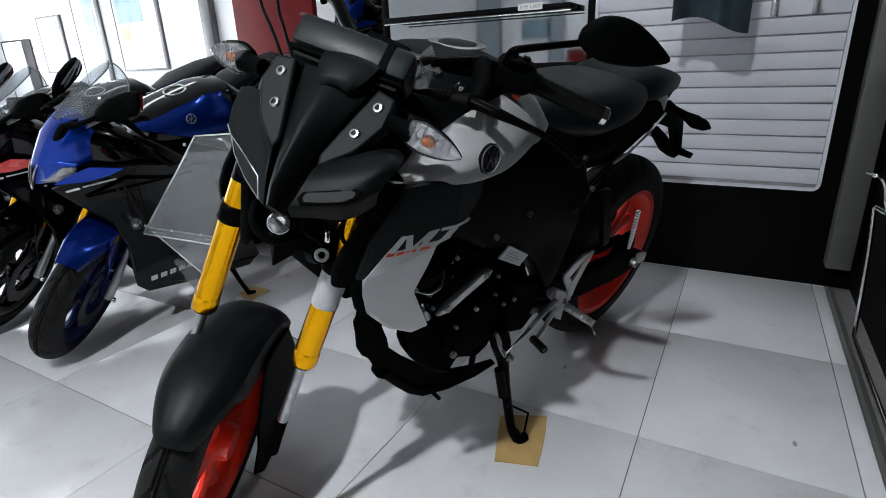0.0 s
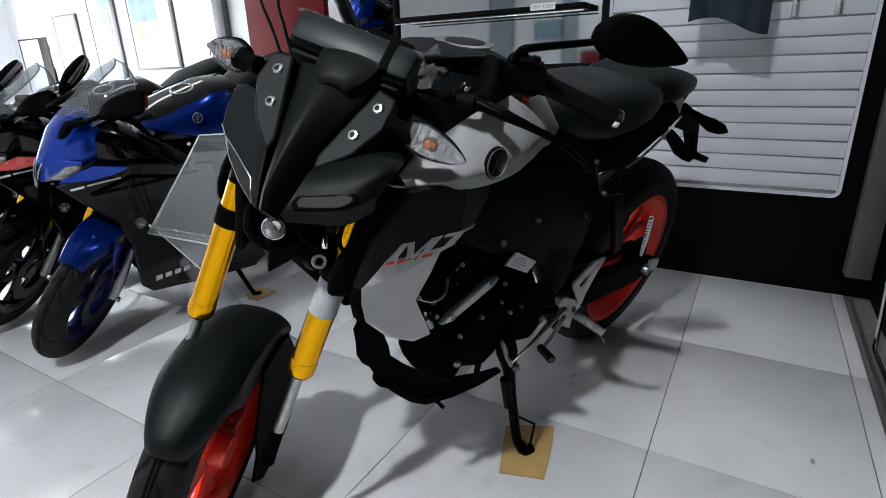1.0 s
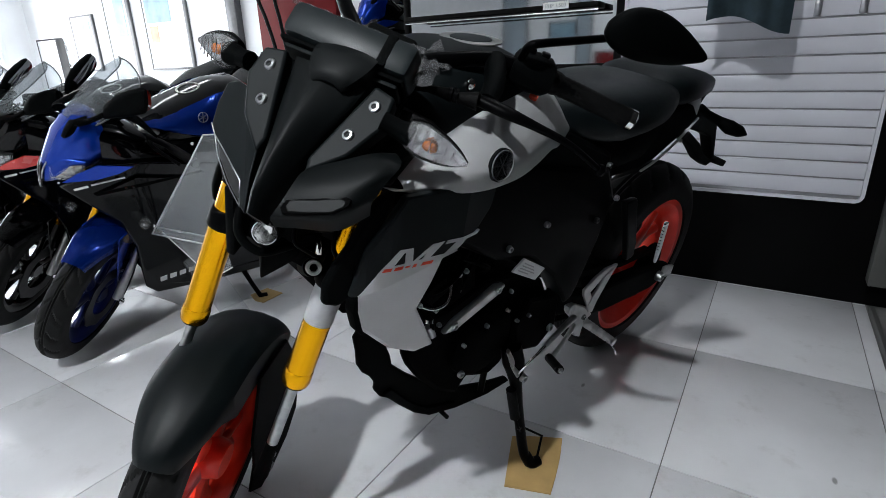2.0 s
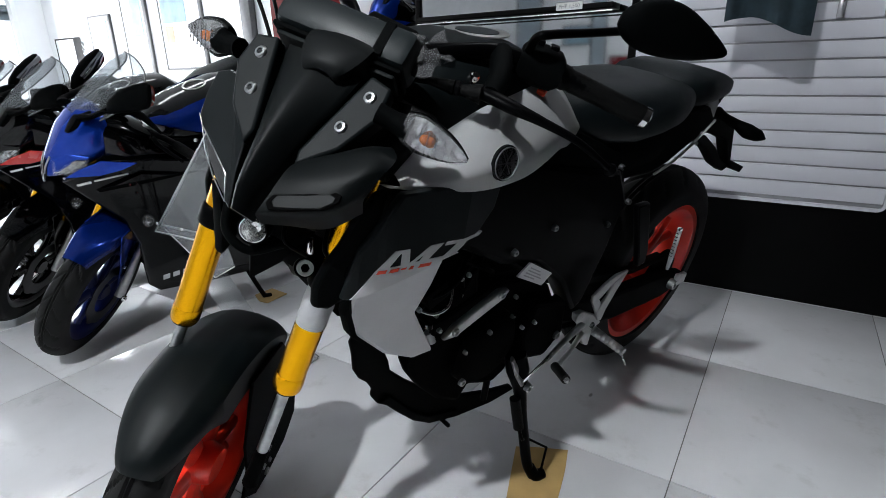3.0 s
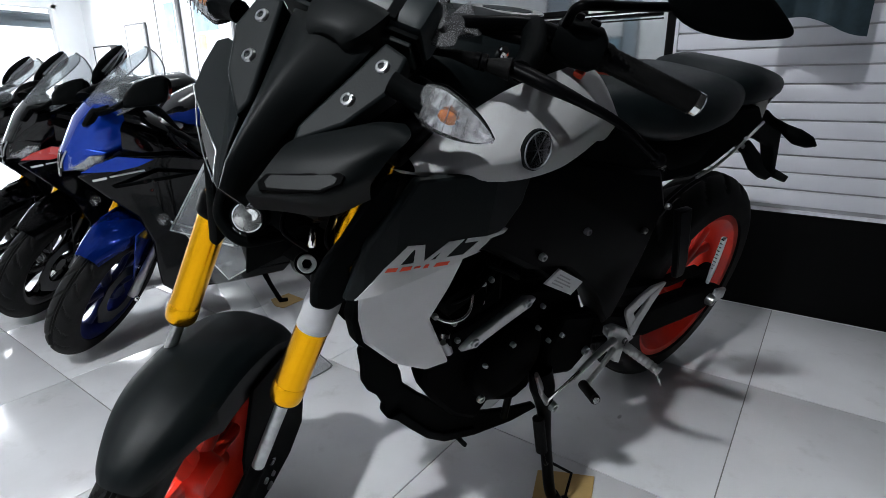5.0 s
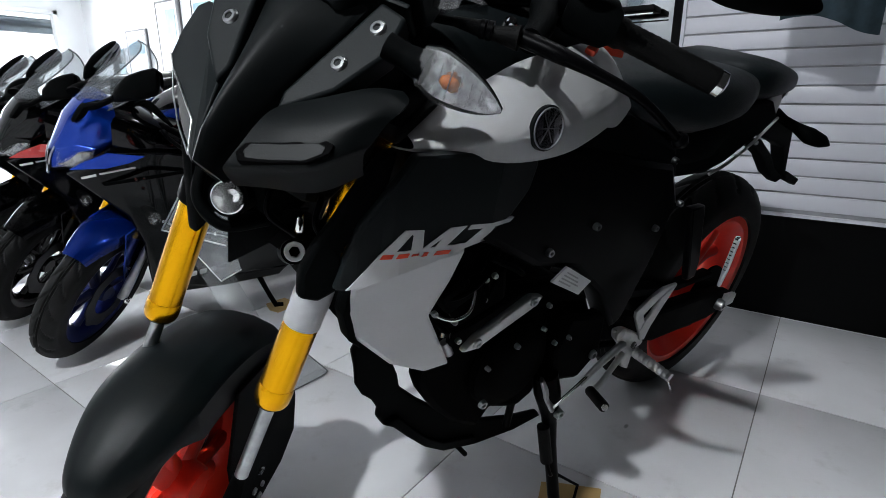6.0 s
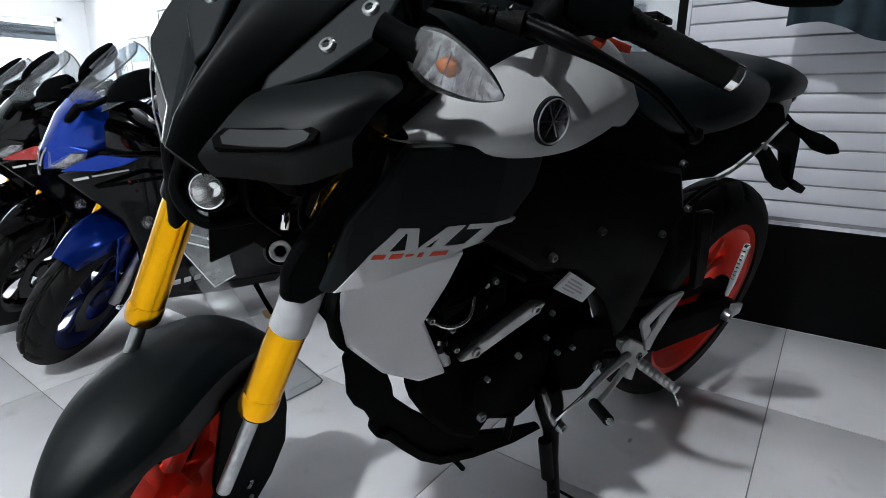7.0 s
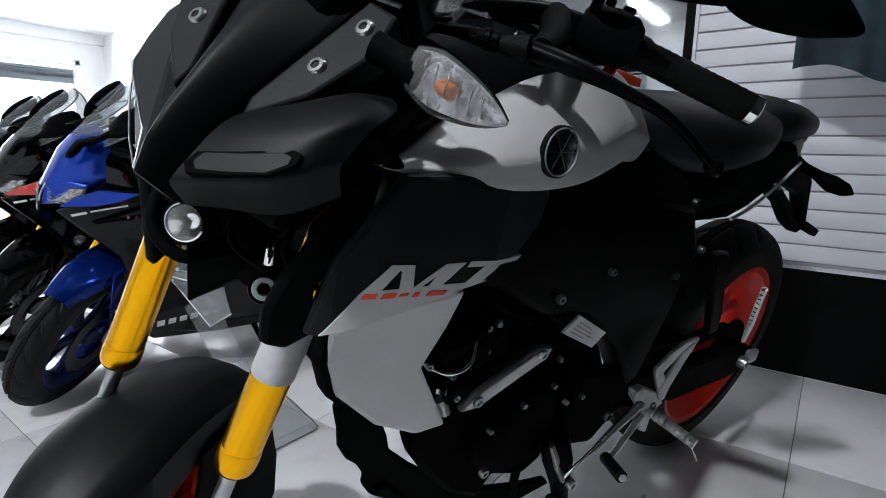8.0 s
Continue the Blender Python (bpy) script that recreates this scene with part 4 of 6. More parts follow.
            part("perch", tube([(0.945, 0.128 * s, 0.968), (1.0, 0.150 * s, 0.956), (1.046, 0.158 * s, 0.945)], [0.015, 0.014, 0.012], 14), M["plastic"], bar, "black lever perch")
            lever = part("lever", tube([(1.046, 0.150 * s, 0.945), (1.050, 0.188 * s, 0.946), (1.044, 0.226 * s, 0.944), (1.031, 0.272 * s, 0.937), (0.996, 0.318 * s, 0.912)], [0.011, 0.0105, 0.0072, 0.0058, 0.0052], 14, flat=0.75), M["steelblack"], bar, "black clutch lever")
            part("lever_ball", lathe([(0.0, 0), (0.006, 0.001), (0.0085, 0.007), (0.006, 0.013), (0.0, 0.014)], 16, m=toward((0.999, 0.314 * s, 0.9145), (-0.55, 0.70 * s, -0.4))), M["steelblack"], lever)
            part("cable_boot", tube([(1.066, 0.088 * s, 0.937), (1.062, 0.112 * s, 0.940), (1.058, 0.128 * s, 0.941), (1.054, 0.150 * s, 0.945)], [0.0045, 0.0075, 0.0065, 0.0115], 14), M["grip"], bar, "ribbed rubber cable boot")
            part("adjuster", lathe([(0.0045, 0), (0.0088, 0.0), (0.0088, 0.005), (0.0072, 0.006), (0.0088, 0.007), (0.0088, 0.012), (0.0045, 0.012)], 18, m=toward((1.061, 0.114 * s, 0.940), (-0.2, s, 0.15)), ring=True), M["steelblack"], bar)
        st = part("mirror_stalk", tube([(0.930, 0.150 * s, 0.952), (0.948, 0.160 * s, 0.985), (0.965, 0.167 * s, 1.007), (0.955, 0.182 * s, 1.016), (0.885, 0.215 * s, 1.024), (0.830, 0.252 * s, 1.036)], 0.0056, 10), M["steelblack"], bar, "thin black mirror stalk")
        rings = []
        for u, hh, tk, dz in ((0.0, 0.008, 0.006, 0.0), (0.05, 0.018, 0.016, 0.001), (0.16, 0.029, 0.024, 0.003), (0.32, 0.034, 0.026, 0.004), (0.50, 0.032, 0.024, 0.004), (0.70, 0.024, 0.020, 0.002), (0.86, 0.014, 0.013, 0.001), (0.97, 0.006, 0.006, 0.0), (1.0, 0.001, 0.001, 0.0)):
            c = Vector((0.888 - 0.094 * u, (0.240 + 0.142 * u) * s, 1.053 + dz))
            rings.append([c + Vector((tk * 0.9 * math.cos(a), 0, hh * math.copysign(abs(math.sin(a)) ** 0.8, math.sin(a)))) + Vector((-0.12, 0.25 * s, 0)) * tk * math.cos(a) for a in np.linspace(0, 2 * math.pi, 24, endpoint=False)])
        rings = list(zip(*[smooth_line(c, 3) for c in zip(*rings)]))
        mr = part("mirror", loft(rings), M["plastic"], bar, "black leaf-shaped mirror housing")
        part("mirror_glass", loft([[p * 1.0 + Vector((-0.003, 0, 0)) for p in [c0 for c0 in r]] for r in [[Vector((0.850 - 0.075 * u - 0.012, (0.255 + 0.10 * u) * s, 1.057 + 0.003 * u)) + Vector((0.002 * math.cos(a), 0, hh * math.sin(a))) for a in np.linspace(0, 2 * math.pi, 14, endpoint=False)] for u, hh in ((0, 0.01), (0.3, 0.03), (0.6, 0.026), (1.0, 0.006))]]), M["mirror"], mr)
    part("red_button", box(-0.007, 0.007, -0.006, 0.006, -0.004, 0.004, 0.002), M["orange"], bar, "red switch button", pose(0.992, 0.146, 0.940, 0, 20, 0))
    part("red_button", box(-0.007, 0.007, -0.006, 0.006, -0.004, 0.004, 0.002), M["orange"], bar, "red switch button", pose(0.918, 0.192, 0.940, 0, 20, 0))
    part("cable_nut", lathe([(0.0, 0), (0.007, 0), (0.007, 0.012), (0.004, 0.016), (0.0, 0.016)], 12, m=toward((1.00, 0.118, 0.938), (0.5, 0.3, 0.6))), M["chrome"], bar, "bright cable nut")
    P("clutch_cable", tube([(1.066, 0.090, 0.937), (1.085, 0.055, 0.930), (1.11, 0.02, 0.91), (1.13, 0.0, 0.86)], 0.0042), "plastic", steer=True)
    for hose in ([(1.10, -0.085, 0.870), (1.081, -0.120, 0.905), (1.066, -0.149, 0.927), (1.053, -0.179, 0.950), (1.02, -0.215, 0.985), (0.965, -0.205, 0.985), (0.93, -0.18, 0.970)],
                 [(1.09, -0.085, 0.890), (1.073, -0.114, 0.918), (1.056, -0.136, 0.932), (1.040, -0.160, 0.952), (1.00, -0.19, 0.985), (0.95, -0.16, 0.972)]):
        P("brake_hose", tube(hose, 0.0024, 10), "steelblack", "thin black brake hose", True)
    P("bar_clamp", box(1.0, 1.05, -0.05, 0.05, 0.90, 0.955, 0.008), "steelblack", steer=True)
    P("ignition_plate", plate([(1.06, 0.94), (1.00, 0.965), (0.985, 0.95), (1.05, 0.91)], 0.035, 0.07, 0.005), "plastic", steer=True)
    bm = bmesh.new()
    bmesh.ops.create_icosphere(bm, subdivisions=2, radius=1.0)
    for q in bm.verts:
        n3 = q.co.normalized()
        q.co = Vector((0.985 + 0.026 * n3.x, 0.062 + 0.020 * n3.y, 0.950 + 0.016 * n3.z)) + n3 * 0.026 * noise.noise(n3 * 2.7)
    P("cable_film", bm, "film", "crumpled clear film over the cables", True, 4)

    # ---- tank ----
    XS = (1.100, 1.040, 0.970, 0.900, 0.840, 0.780, 0.730, 0.692)
    ZB = (0.8115, 0.8020, 0.7960, 0.7990, 0.8080, 0.8130, 0.8050, 0.8120)
    ZT = (0.8190, 0.8520, 0.8880, 0.9030, 0.9100, 0.9110, 0.8990, 0.8680)
    BU = (0.170, 0.190, 0.200, 0.197, 0.183, 0.160, 0.138, 0.120)
    for s in (1, -1):
        rings = []
        for x, zb, zt, yb in zip(XS, ZB, ZT, BU):
            h = zt - zb
            ring = [(yb - 0.022, zb), (yb - 0.006, zb + 0.06 * h), (yb - 0.001, zb + 0.25 * h), (yb, zb + 0.42 * h), (yb - 0.012, zb + 0.62 * h), (yb - 0.034, zb + 0.84 * h), (yb - 0.056, zb + 0.97 * h)]
            rings.append([(x - (0.050 * max(0.0, (x - 0.86) / 0.24)) * (k / 8) ** 1.3, y * s, z) for k, (y, z) in enumerate(ring)])
        rings = list(zip(*[smooth_line(c, 6) for c in zip(*rings)]))
        rings = [smooth_line(c, 4) for c in rings]
        bm = loft(rings, False, False)
        bmesh.ops.solidify(bm, geom=bm.faces, thickness=0.006 * s)
        tk = P("tank_cover", bm, "grey", "matt grey tank side cover", sharp=50)
        em = part("emblem", lathe([(0.0, -0.003), (0.0222, -0.003), (0.0222, 0.0008), (0.0214, 0.0016), (0.0202, 0.0018), (0.0196, 0.0010), (0.0, 0.0010)], 40, m=toward((0.953, 0.2006 * s, 0.836), (0.02, s, 0.10))), M["spine"], tk, "round black emblem with a silver ring")
        part("ring", lathe([(0.0205, 0.0), (0.0205, 0.0031), (0.0196, 0.0033), (0.0196, 0.001)], 40, m=toward((0.953, 0.2006 * s, 0.836), (0.02, s, 0.10))), M["groove"], em)
        for k in range(3):
            part("spoke_mark", box(-0.0005, 0.0005, 0.001, 0.0016, -0.016, 0.016), M["groove"], em, "", toward((0.953, 0.2006 * s, 0.836), (0.02, s, 0.10)) @ Matrix.Rotation(radians(60 * k + 30), 4, "Y"))
        P("orange_flash", plate([(0.785, 0.9095), (0.722, 0.9015), (0.722, 0.892), (0.768, 0.8955)], 0.106 * s, 0.006, 0.001), "orange", "small orange flash on the tank")
    rings = []
    for x, hw, zb, zt in ((1.06, 0.05, 0.83, 0.872), (1.02, 0.085, 0.81, 0.915), (0.96, 0.105, 0.80, 0.943), (0.89, 0.112, 0.80, 0.952), (0.82, 0.112, 0.80, 0.950), (0.75, 0.10, 0.80, 0.930), (0.70, 0.085, 0.80, 0.895), (0.67, 0.075, 0.80, 0.86)):
        rings.append(superellipse(0, (zb + zt) / 2, hw, (zt - zb) / 2, 24, 0.62, x))
    P("tank", loft(rings), "matt", "matt black fuel tank top", sharp=60)
    cap = P("filler_cap", lathe([(0.0, 0), (0.049, 0), (0.049, 0.0018), (0.047, 0.0026), (0.035, 0.0026), (0.034, 0.0016), (0.0, 0.0016)], 40, m=toward((0.836, 0, 0.951), (0.05, 0, 1))), "alloy", "bright ring round the filler cap")
    part("cap_lid", lathe([(0.0, 0.0016), (0.033, 0.0016), (0.032, 0.0030), (0.012, 0.0036), (0.0, 0.0036)], 32, m=toward((0.836, 0, 0.951), (0.05, 0, 1))), M["satin"], cap)

    # ---- radiator shrouds ----
    def bow(x, z):
        return -2.9 * max(0.0, x - 1.09) ** 2 - 0.25 * max(0.0, 0.99 - x)
    for s in (1, -1):
        sh = P("shroud", plate([(1.158, 0.690), (1.150, 0.6885), (1.129, 0.6925), (1.095, 0.699), (1.027, 0.711), (0.954, 0.733), (0.922, 0.758), (0.915, 0.79), (0.95, 0.812), (1.095, 0.815), (1.112, 0.79), (1.140, 0.752)], 0.19 * s, 0.012, 0.004, bow=lambda x, z: s * bow(x, z), cuts=(1.10, 1.11, 1.12, 1.13, 1.14, 0.99)), "matt", "matt black radiator shroud")
        part("shroud_rim", plate([(1.184, 0.706), (1.184, 0.681), (1.168, 0.676), (1.148, 0.688), (1.150, 0.725), (1.126, 0.760), (1.112, 0.788), (1.106, 0.818), (1.122, 0.813), (1.146, 0.777), (1.158, 0.755), (1.173, 0.733)], 0.180 * s, 0.012, 0.004, cuts=(1.12,), bow=lambda x, z: s * 0.6 * bow(x, z)), M["plastic"], sh)
        y = 0.1908 * s
        for nm, pts, m in (("wedge_decal", [(1.148, 0.6905), (1.122, 0.7238), (1.105, 0.7257), (1.048, 0.7218), (1.023, 0.7199), (0.996, 0.7180), (1.022, 0.7144), (1.028, 0.7116), (1.07, 0.7046), (1.099, 0.7005), (1.129, 0.6938)], "greylight"),
                           ("slant_bar", [(1.1225, 0.7235), (1.098, 0.746), (1.0875, 0.7435), (1.1055, 0.7250)], "greylight"),
                           ("slant_bar", [(1.0975, 0.746), (1.077, 0.7432), (1.0755, 0.7232), (1.0885, 0.7240), (1.088, 0.739)], "greylight"),
                           ("slant_bar", [(1.0765, 0.7232), (1.045, 0.7402), (1.040, 0.7382), (1.069, 0.7225)], "greylight"),
                           ("slant_bar", [(1.0452, 0.7402), (1.024, 0.739), (1.047, 0.7212), (1.061, 0.7220)], "greylight"),
                           ("slant_bar", [(1.019, 0.739), (0.946, 0.732), (0.954, 0.7285), (1.022, 0.7345)], "greylight"),
                           ("slant_bar", [(0.996, 0.7362), (0.978, 0.7340), (1.003, 0.7182), (1.022, 0.7195)], "greylight"),
                           ("red_bar", [(1.121, 0.7202), (1.118, 0.7245), (1.107, 0.7235), (1.109, 0.7192)], "orange"),
                           ("red_bar", [(1.105, 0.7186), (1.102, 0.7229), (1.090, 0.7218), (1.092, 0.7177)], "orange"),
                           ("red_bar", [(1.088, 0.7182), (1.0865, 0.7202), (1.079, 0.7195), (1.0805, 0.7175)], "orange"),
                           ("red_bar", [(1.076, 0.7155), (1.073, 0.7195), (1.068, 0.7190), (1.070, 0.7150)], "orange"),
                           ("red_bar", [(1.062, 0.7140), (1.058, 0.7180), (1.040, 0.7160), (1.043, 0.7120)], "orange")):
            extra = 0.0003 if m == "orange" else 0.0
            part(nm, plate(pts, y + s * extra, 0.004, 0.0, bow=lambda x, z: s * bow(x, z), cuts=(1.10, 1.11, 1.12, 1.13, 1.14, 0.99)), M[m], sh)
        lp = P("side_panel", plate([(1.120, 0.664), (1.06, 0.690), (0.988, 0.692), (1.000, 0.650), (1.019, 0.607), (0.961, 0.506), (1.004, 0.509), (1.06, 0.545), (1.111, 0.598), (1.122, 0.630)], 0.152 * s, 0.012, 0.005, bow=lambda x, z: -s * (0.28 * max(0, x - 1.07) + 0.10 * (0.60 - z))), "grey", "matt grey lower side panel")
        part("panel_edge", plate([(1.119, 0.668), (1.126, 0.632), (1.116, 0.596), (1.100, 0.58), (1.108, 0.60), (1.116, 0.632), (1.11, 0.665)], 0.142 * s, 0.02, 0.002), M["plastic"], lp)
        part("panel_bolt", bolt((1.115, 0.176 * s, 0.742), (0.3, s, 0), 0.0055, 0.005), M["screw"], sh)
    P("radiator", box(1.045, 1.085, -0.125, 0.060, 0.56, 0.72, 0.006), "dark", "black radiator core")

    # ---- lower cowl, frame and engine ----
    cow = [(1.028, 0.550), (1.046, 0.526), (1.049, 0.504), (1.055, 0.495), (1.047, 0.462), (1.043, 0.432), (1.031, 0.409), (1.014, 0.392), (1.000, 0.367), (1.001, 0.351), (0.987, 0.328), (0.966, 0.312), (0.933, 0.273), (0.891, 0.228)]
    cow += [(0.843, 0.191), (0.754, 0.161), (0.647, 0.142), (0.563, 0.142), (0.580, 0.163), (0.660, 0.186), (0.750, 0.222), (0.822, 0.262), (0.868, 0.302), (0.902, 0.332), (0.926, 0.354), (0.966, 0.396), (0.973, 0.423), (0.990, 0.461), (0.999, 0.525)]
    c = P("belly_cowl", plate(cow, 0.055, 0.012, 0.004), "plastic", "textured black belly cowl")
    part("cowl_rib", plate([(0.991, 0.337), (0.972, 0.323), (0.940, 0.285), (0.899, 0.240), (0.852, 0.204), (0.764, 0.174), (0.772, 0.197), (0.856, 0.228), (0.896, 0.260), (0.934, 0.303), (0.967, 0.344)], 0.063, 0.010, 0.003), M["plastic"], c)
    P("cowl_tab", tube([(0.814, 0.050, 0.192), (0.782, 0.055, 0.149)], 0.005, 8, False), "plastic")
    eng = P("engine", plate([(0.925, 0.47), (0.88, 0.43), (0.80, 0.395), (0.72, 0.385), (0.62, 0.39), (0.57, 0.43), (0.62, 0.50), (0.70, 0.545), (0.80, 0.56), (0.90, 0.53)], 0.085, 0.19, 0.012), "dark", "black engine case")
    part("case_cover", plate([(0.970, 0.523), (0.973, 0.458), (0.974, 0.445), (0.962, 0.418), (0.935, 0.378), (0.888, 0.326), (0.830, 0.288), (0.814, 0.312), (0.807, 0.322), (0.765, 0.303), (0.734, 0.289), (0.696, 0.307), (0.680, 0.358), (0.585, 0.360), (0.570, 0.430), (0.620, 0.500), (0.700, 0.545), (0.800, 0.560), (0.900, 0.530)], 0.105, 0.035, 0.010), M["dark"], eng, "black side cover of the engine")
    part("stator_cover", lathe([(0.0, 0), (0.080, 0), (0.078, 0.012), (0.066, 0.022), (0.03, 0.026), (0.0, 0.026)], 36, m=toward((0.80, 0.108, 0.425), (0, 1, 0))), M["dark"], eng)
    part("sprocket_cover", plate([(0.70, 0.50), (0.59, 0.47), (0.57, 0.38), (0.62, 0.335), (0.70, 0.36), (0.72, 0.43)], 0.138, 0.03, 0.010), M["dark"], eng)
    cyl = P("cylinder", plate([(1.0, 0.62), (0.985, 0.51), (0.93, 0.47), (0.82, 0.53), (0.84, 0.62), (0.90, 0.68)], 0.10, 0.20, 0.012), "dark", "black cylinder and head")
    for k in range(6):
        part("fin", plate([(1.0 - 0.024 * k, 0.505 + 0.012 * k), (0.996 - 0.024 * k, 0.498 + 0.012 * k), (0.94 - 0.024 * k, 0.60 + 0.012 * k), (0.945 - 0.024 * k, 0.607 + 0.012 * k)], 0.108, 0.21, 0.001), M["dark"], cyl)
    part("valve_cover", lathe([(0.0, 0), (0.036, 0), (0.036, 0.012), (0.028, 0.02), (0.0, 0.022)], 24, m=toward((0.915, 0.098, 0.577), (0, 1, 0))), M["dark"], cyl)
    for x, z in ((0.939, 0.597), (0.891, 0.571), (0.896, 0.604), (0.880, 0.606), (0.977, 0.572), (0.939, 0.548), (0.925, 0.512)):
        part("cylinder_bolt", bolt((x, 0.112, z), (0.15, 1, 0), 0.0046, 0.006), M["screw"], cyl)
    part("plug_lead", tube([(0.985, 0.10, 0.575), (0.96, 0.125, 0.565), (0.93, 0.128, 0.572), (0.91, 0.11, 0.60)], 0.0035), M["chrome"], cyl, "bright thin pipe")
    part("injector", box(-0.022, 0.022, -0.012, 0.012, -0.016, 0.016, 0.004), M["plastic"], cyl, "black injector plug", pose(0.955, 0.118, 0.600, 0, 25, 0))
    for pts in ([(0.99, 0.10, 0.62), (0.97, 0.125, 0.60), (0.93, 0.13, 0.61), (0.89, 0.12, 0.63)], [(0.975, 0.11, 0.56), (0.962, 0.13, 0.545), (0.955, 0.128, 0.52)], [(0.90, 0.12, 0.64), (0.86, 0.128, 0.62), (0.83, 0.12, 0.60)]):
        part("harness", tube(pts, 0.0045, 8), M["plastic"], cyl, "black wiring harness")
    part("hose_clip", lathe([(0.0060, 0), (0.0075, 0), (0.0075, 0.006), (0.0060, 0.006)], 14, ring=True, m=toward((0.965, 0.127, 0.548), (0.2, 0.3, -0.9))), M["chrome"], cyl, "bright hose clip")
    part("valve", tube([(0.962, 0.125, 0.530), (0.955, 0.132, 0.512)], [0.008, 0.006], 10, False), M["alloy"], cyl, "small alloy valve")
    br = P("silver_bracket", plate([(0.951, 0.526), (0.930, 0.544), (0.836, 0.583), (0.812, 0.577), (0.826, 0.562), (0.925, 0.524)], 0.152, 0.012, 0.003), "alloy", "brushed silver engine bracket")
    for x, z in ((0.928, 0.535), (0.832, 0.573)):
        part("bracket_bolt", bolt((x, 0.1515, z), (0, 1, 0), 0.0075, 0.004), M["screw"], br)
    for x, z, r in ((0.78, 0.547, 0.0042), (0.776, 0.503, 0.0042), (0.700, 0.461, 0.0045), (0.737, 0.463, 0.0042), (0.830, 0.489, 0.0048), (0.604, 0.390, 0.0095), (0.876, 0.396, 0.0075), (0.884, 0.468, 0.0040)):
        part("case_bolt", bolt((x, 0.140, z), (0, 1, 0), r, 0.007), M["screw"], eng)
    for s in (1, -1):
        # black plate wider than the beam, put over gaps that are only deep shade
        fr = P("frame_beam", plate([(1.06, 0.80), (1.04, 0.70), (0.90, 0.655), (0.80, 0.60), (0.70, 0.575), (0.60, 0.50), (0.52, 0.40), (0.49, 0.42), (0.455, 0.55), (0.44, 0.66), (0.50, 0.735), (0.60, 0.75), (0.80, 0.79)], 0.118 * s, 0.05, 0.012), "steelblack", "black steel frame beam, plate also filling the shaded gaps")
        for x, z in ((0.786, 0.627), (0.687, 0.652), (0.503, 0.619), (0.446, 0.659), (0.52, 0.744)):
            part("frame_bolt", bolt((x, 0.120 * s, z), (0.1, s, 0), 0.0065, 0.008), M["screw"], fr)
    P("under_seat_cover", plate([(0.80, 0.83), (0.66, 0.82), (0.50, 0.765), (0.46, 0.70), (0.60, 0.70), (0.80, 0.77)], 0.112, 0.224, 0.012), "plastic")
    lab = P("sticker", plate([(0.736, 0.594), (0.659, 0.550), (0.684, 0.530), (0.765, 0.573)], 0.126, 0.004, 0.0), "sticker", "silver type-plate sticker with small print")
    for k in range(4):
        u = 0.2 + 0.18 * k
        a, c2 = Vector((0.736, 0, 0.594)).lerp(Vector((0.765, 0, 0.573)), u), Vector((0.659, 0, 0.550)).lerp(Vector((0.684, 0, 0.530)), u)
        p0, p1 = a.lerp(c2, 0.12), a.lerp(c2, 0.55 + 0.1 * (k % 3))
        part("print_line", plate([(p0.x, p0.z), (p1.x, p1.z), (p1.x + 0.0012, p1.z - 0.0022), (p0.x + 0.0012, p0.z - 0.0022)], 0.1265, 0.0012, 0.0), M["ink"], lab)

    # ---- seat and tail ----
    def seat_ring(x, hw, zb, zt, crown=0.0):
        pts = []
        for k in range(24):
            a = 2 * math.pi * k / 24
            cy, sz = math.cos(a), math.sin(a)
            e = 0.55
            y = hw * math.copysign(abs(cy) ** e, cy)
            z = (zb + zt) / 2 + (zt - zb) / 2 * math.copysign(abs(sz) ** 0.7, sz)
            pts.append((x, y * (0.9 + 0.1 * (1 if sz < 0.2 else 1 - 0.4 * sz)), z))
        return pts
    P("rider_seat", loft([seat_ring(*q) for q in ((0.71, 0.055, 0.825, 0.852), (0.68, 0.080, 0.80, 0.864), (0.62, 0.105, 0.785, 0.874), (0.55, 0.122, 0.775, 0.880), (0.47, 0.132, 0.772, 0.884), (0.40, 0.134, 0.780, 0.888), (0.33, 0.128, 0.792, 0.890), (0.275, 0.112, 0.81, 0.887), (0.240, 0.085, 0.83, 0.876))]), "seat", "black leatherette rider seat", sharp=60)
    P("pillion_seat", loft([seat_ring(*q) for q in ((0.30, 0.080, 0.83, 0.884), (0.265, 0.106, 0.828, 0.902), (0.20, 0.112, 0.825, 0.910), (0.12, 0.102, 0.83, 0.906), (0.04, 0.086, 0.838, 0.896), (-0.03, 0.060, 0.848, 0.884), (-0.05, 0.034, 0.856, 0.876))]), "seat", "black leatherette pillion seat", sharp=60)
    tl = P("tail_body", loft([superellipse(0, (zb + zt) / 2, hw, (zt - zb) / 2, 20, 0.6, x) for x, hw, zb, zt in ((0.56, 0.095, 0.745, 0.80), (0.45, 0.11, 0.700, 0.81), (0.36, 0.108, 0.698, 0.83), (0.25, 0.10, 0.725, 0.845), (0.14, 0.088, 0.765, 0.855), (0.04, 0.07, 0.80, 0.868), (-0.05, 0.045, 0.825, 0.866))]), "plastic", "black tail body", sharp=50)
    for s in (1, -1):
        part("tail_side", plate([(0.112, 0.800), (0.20, 0.752), (0.28, 0.716), (0.345, 0.699), (0.46, 0.700), (0.52, 0.760), (0.46, 0.800), (0.30, 0.825), (0.165, 0.835)], 0.104 * s, 0.03, 0.008), M["plastic"], tl, "black under-seat side panel")
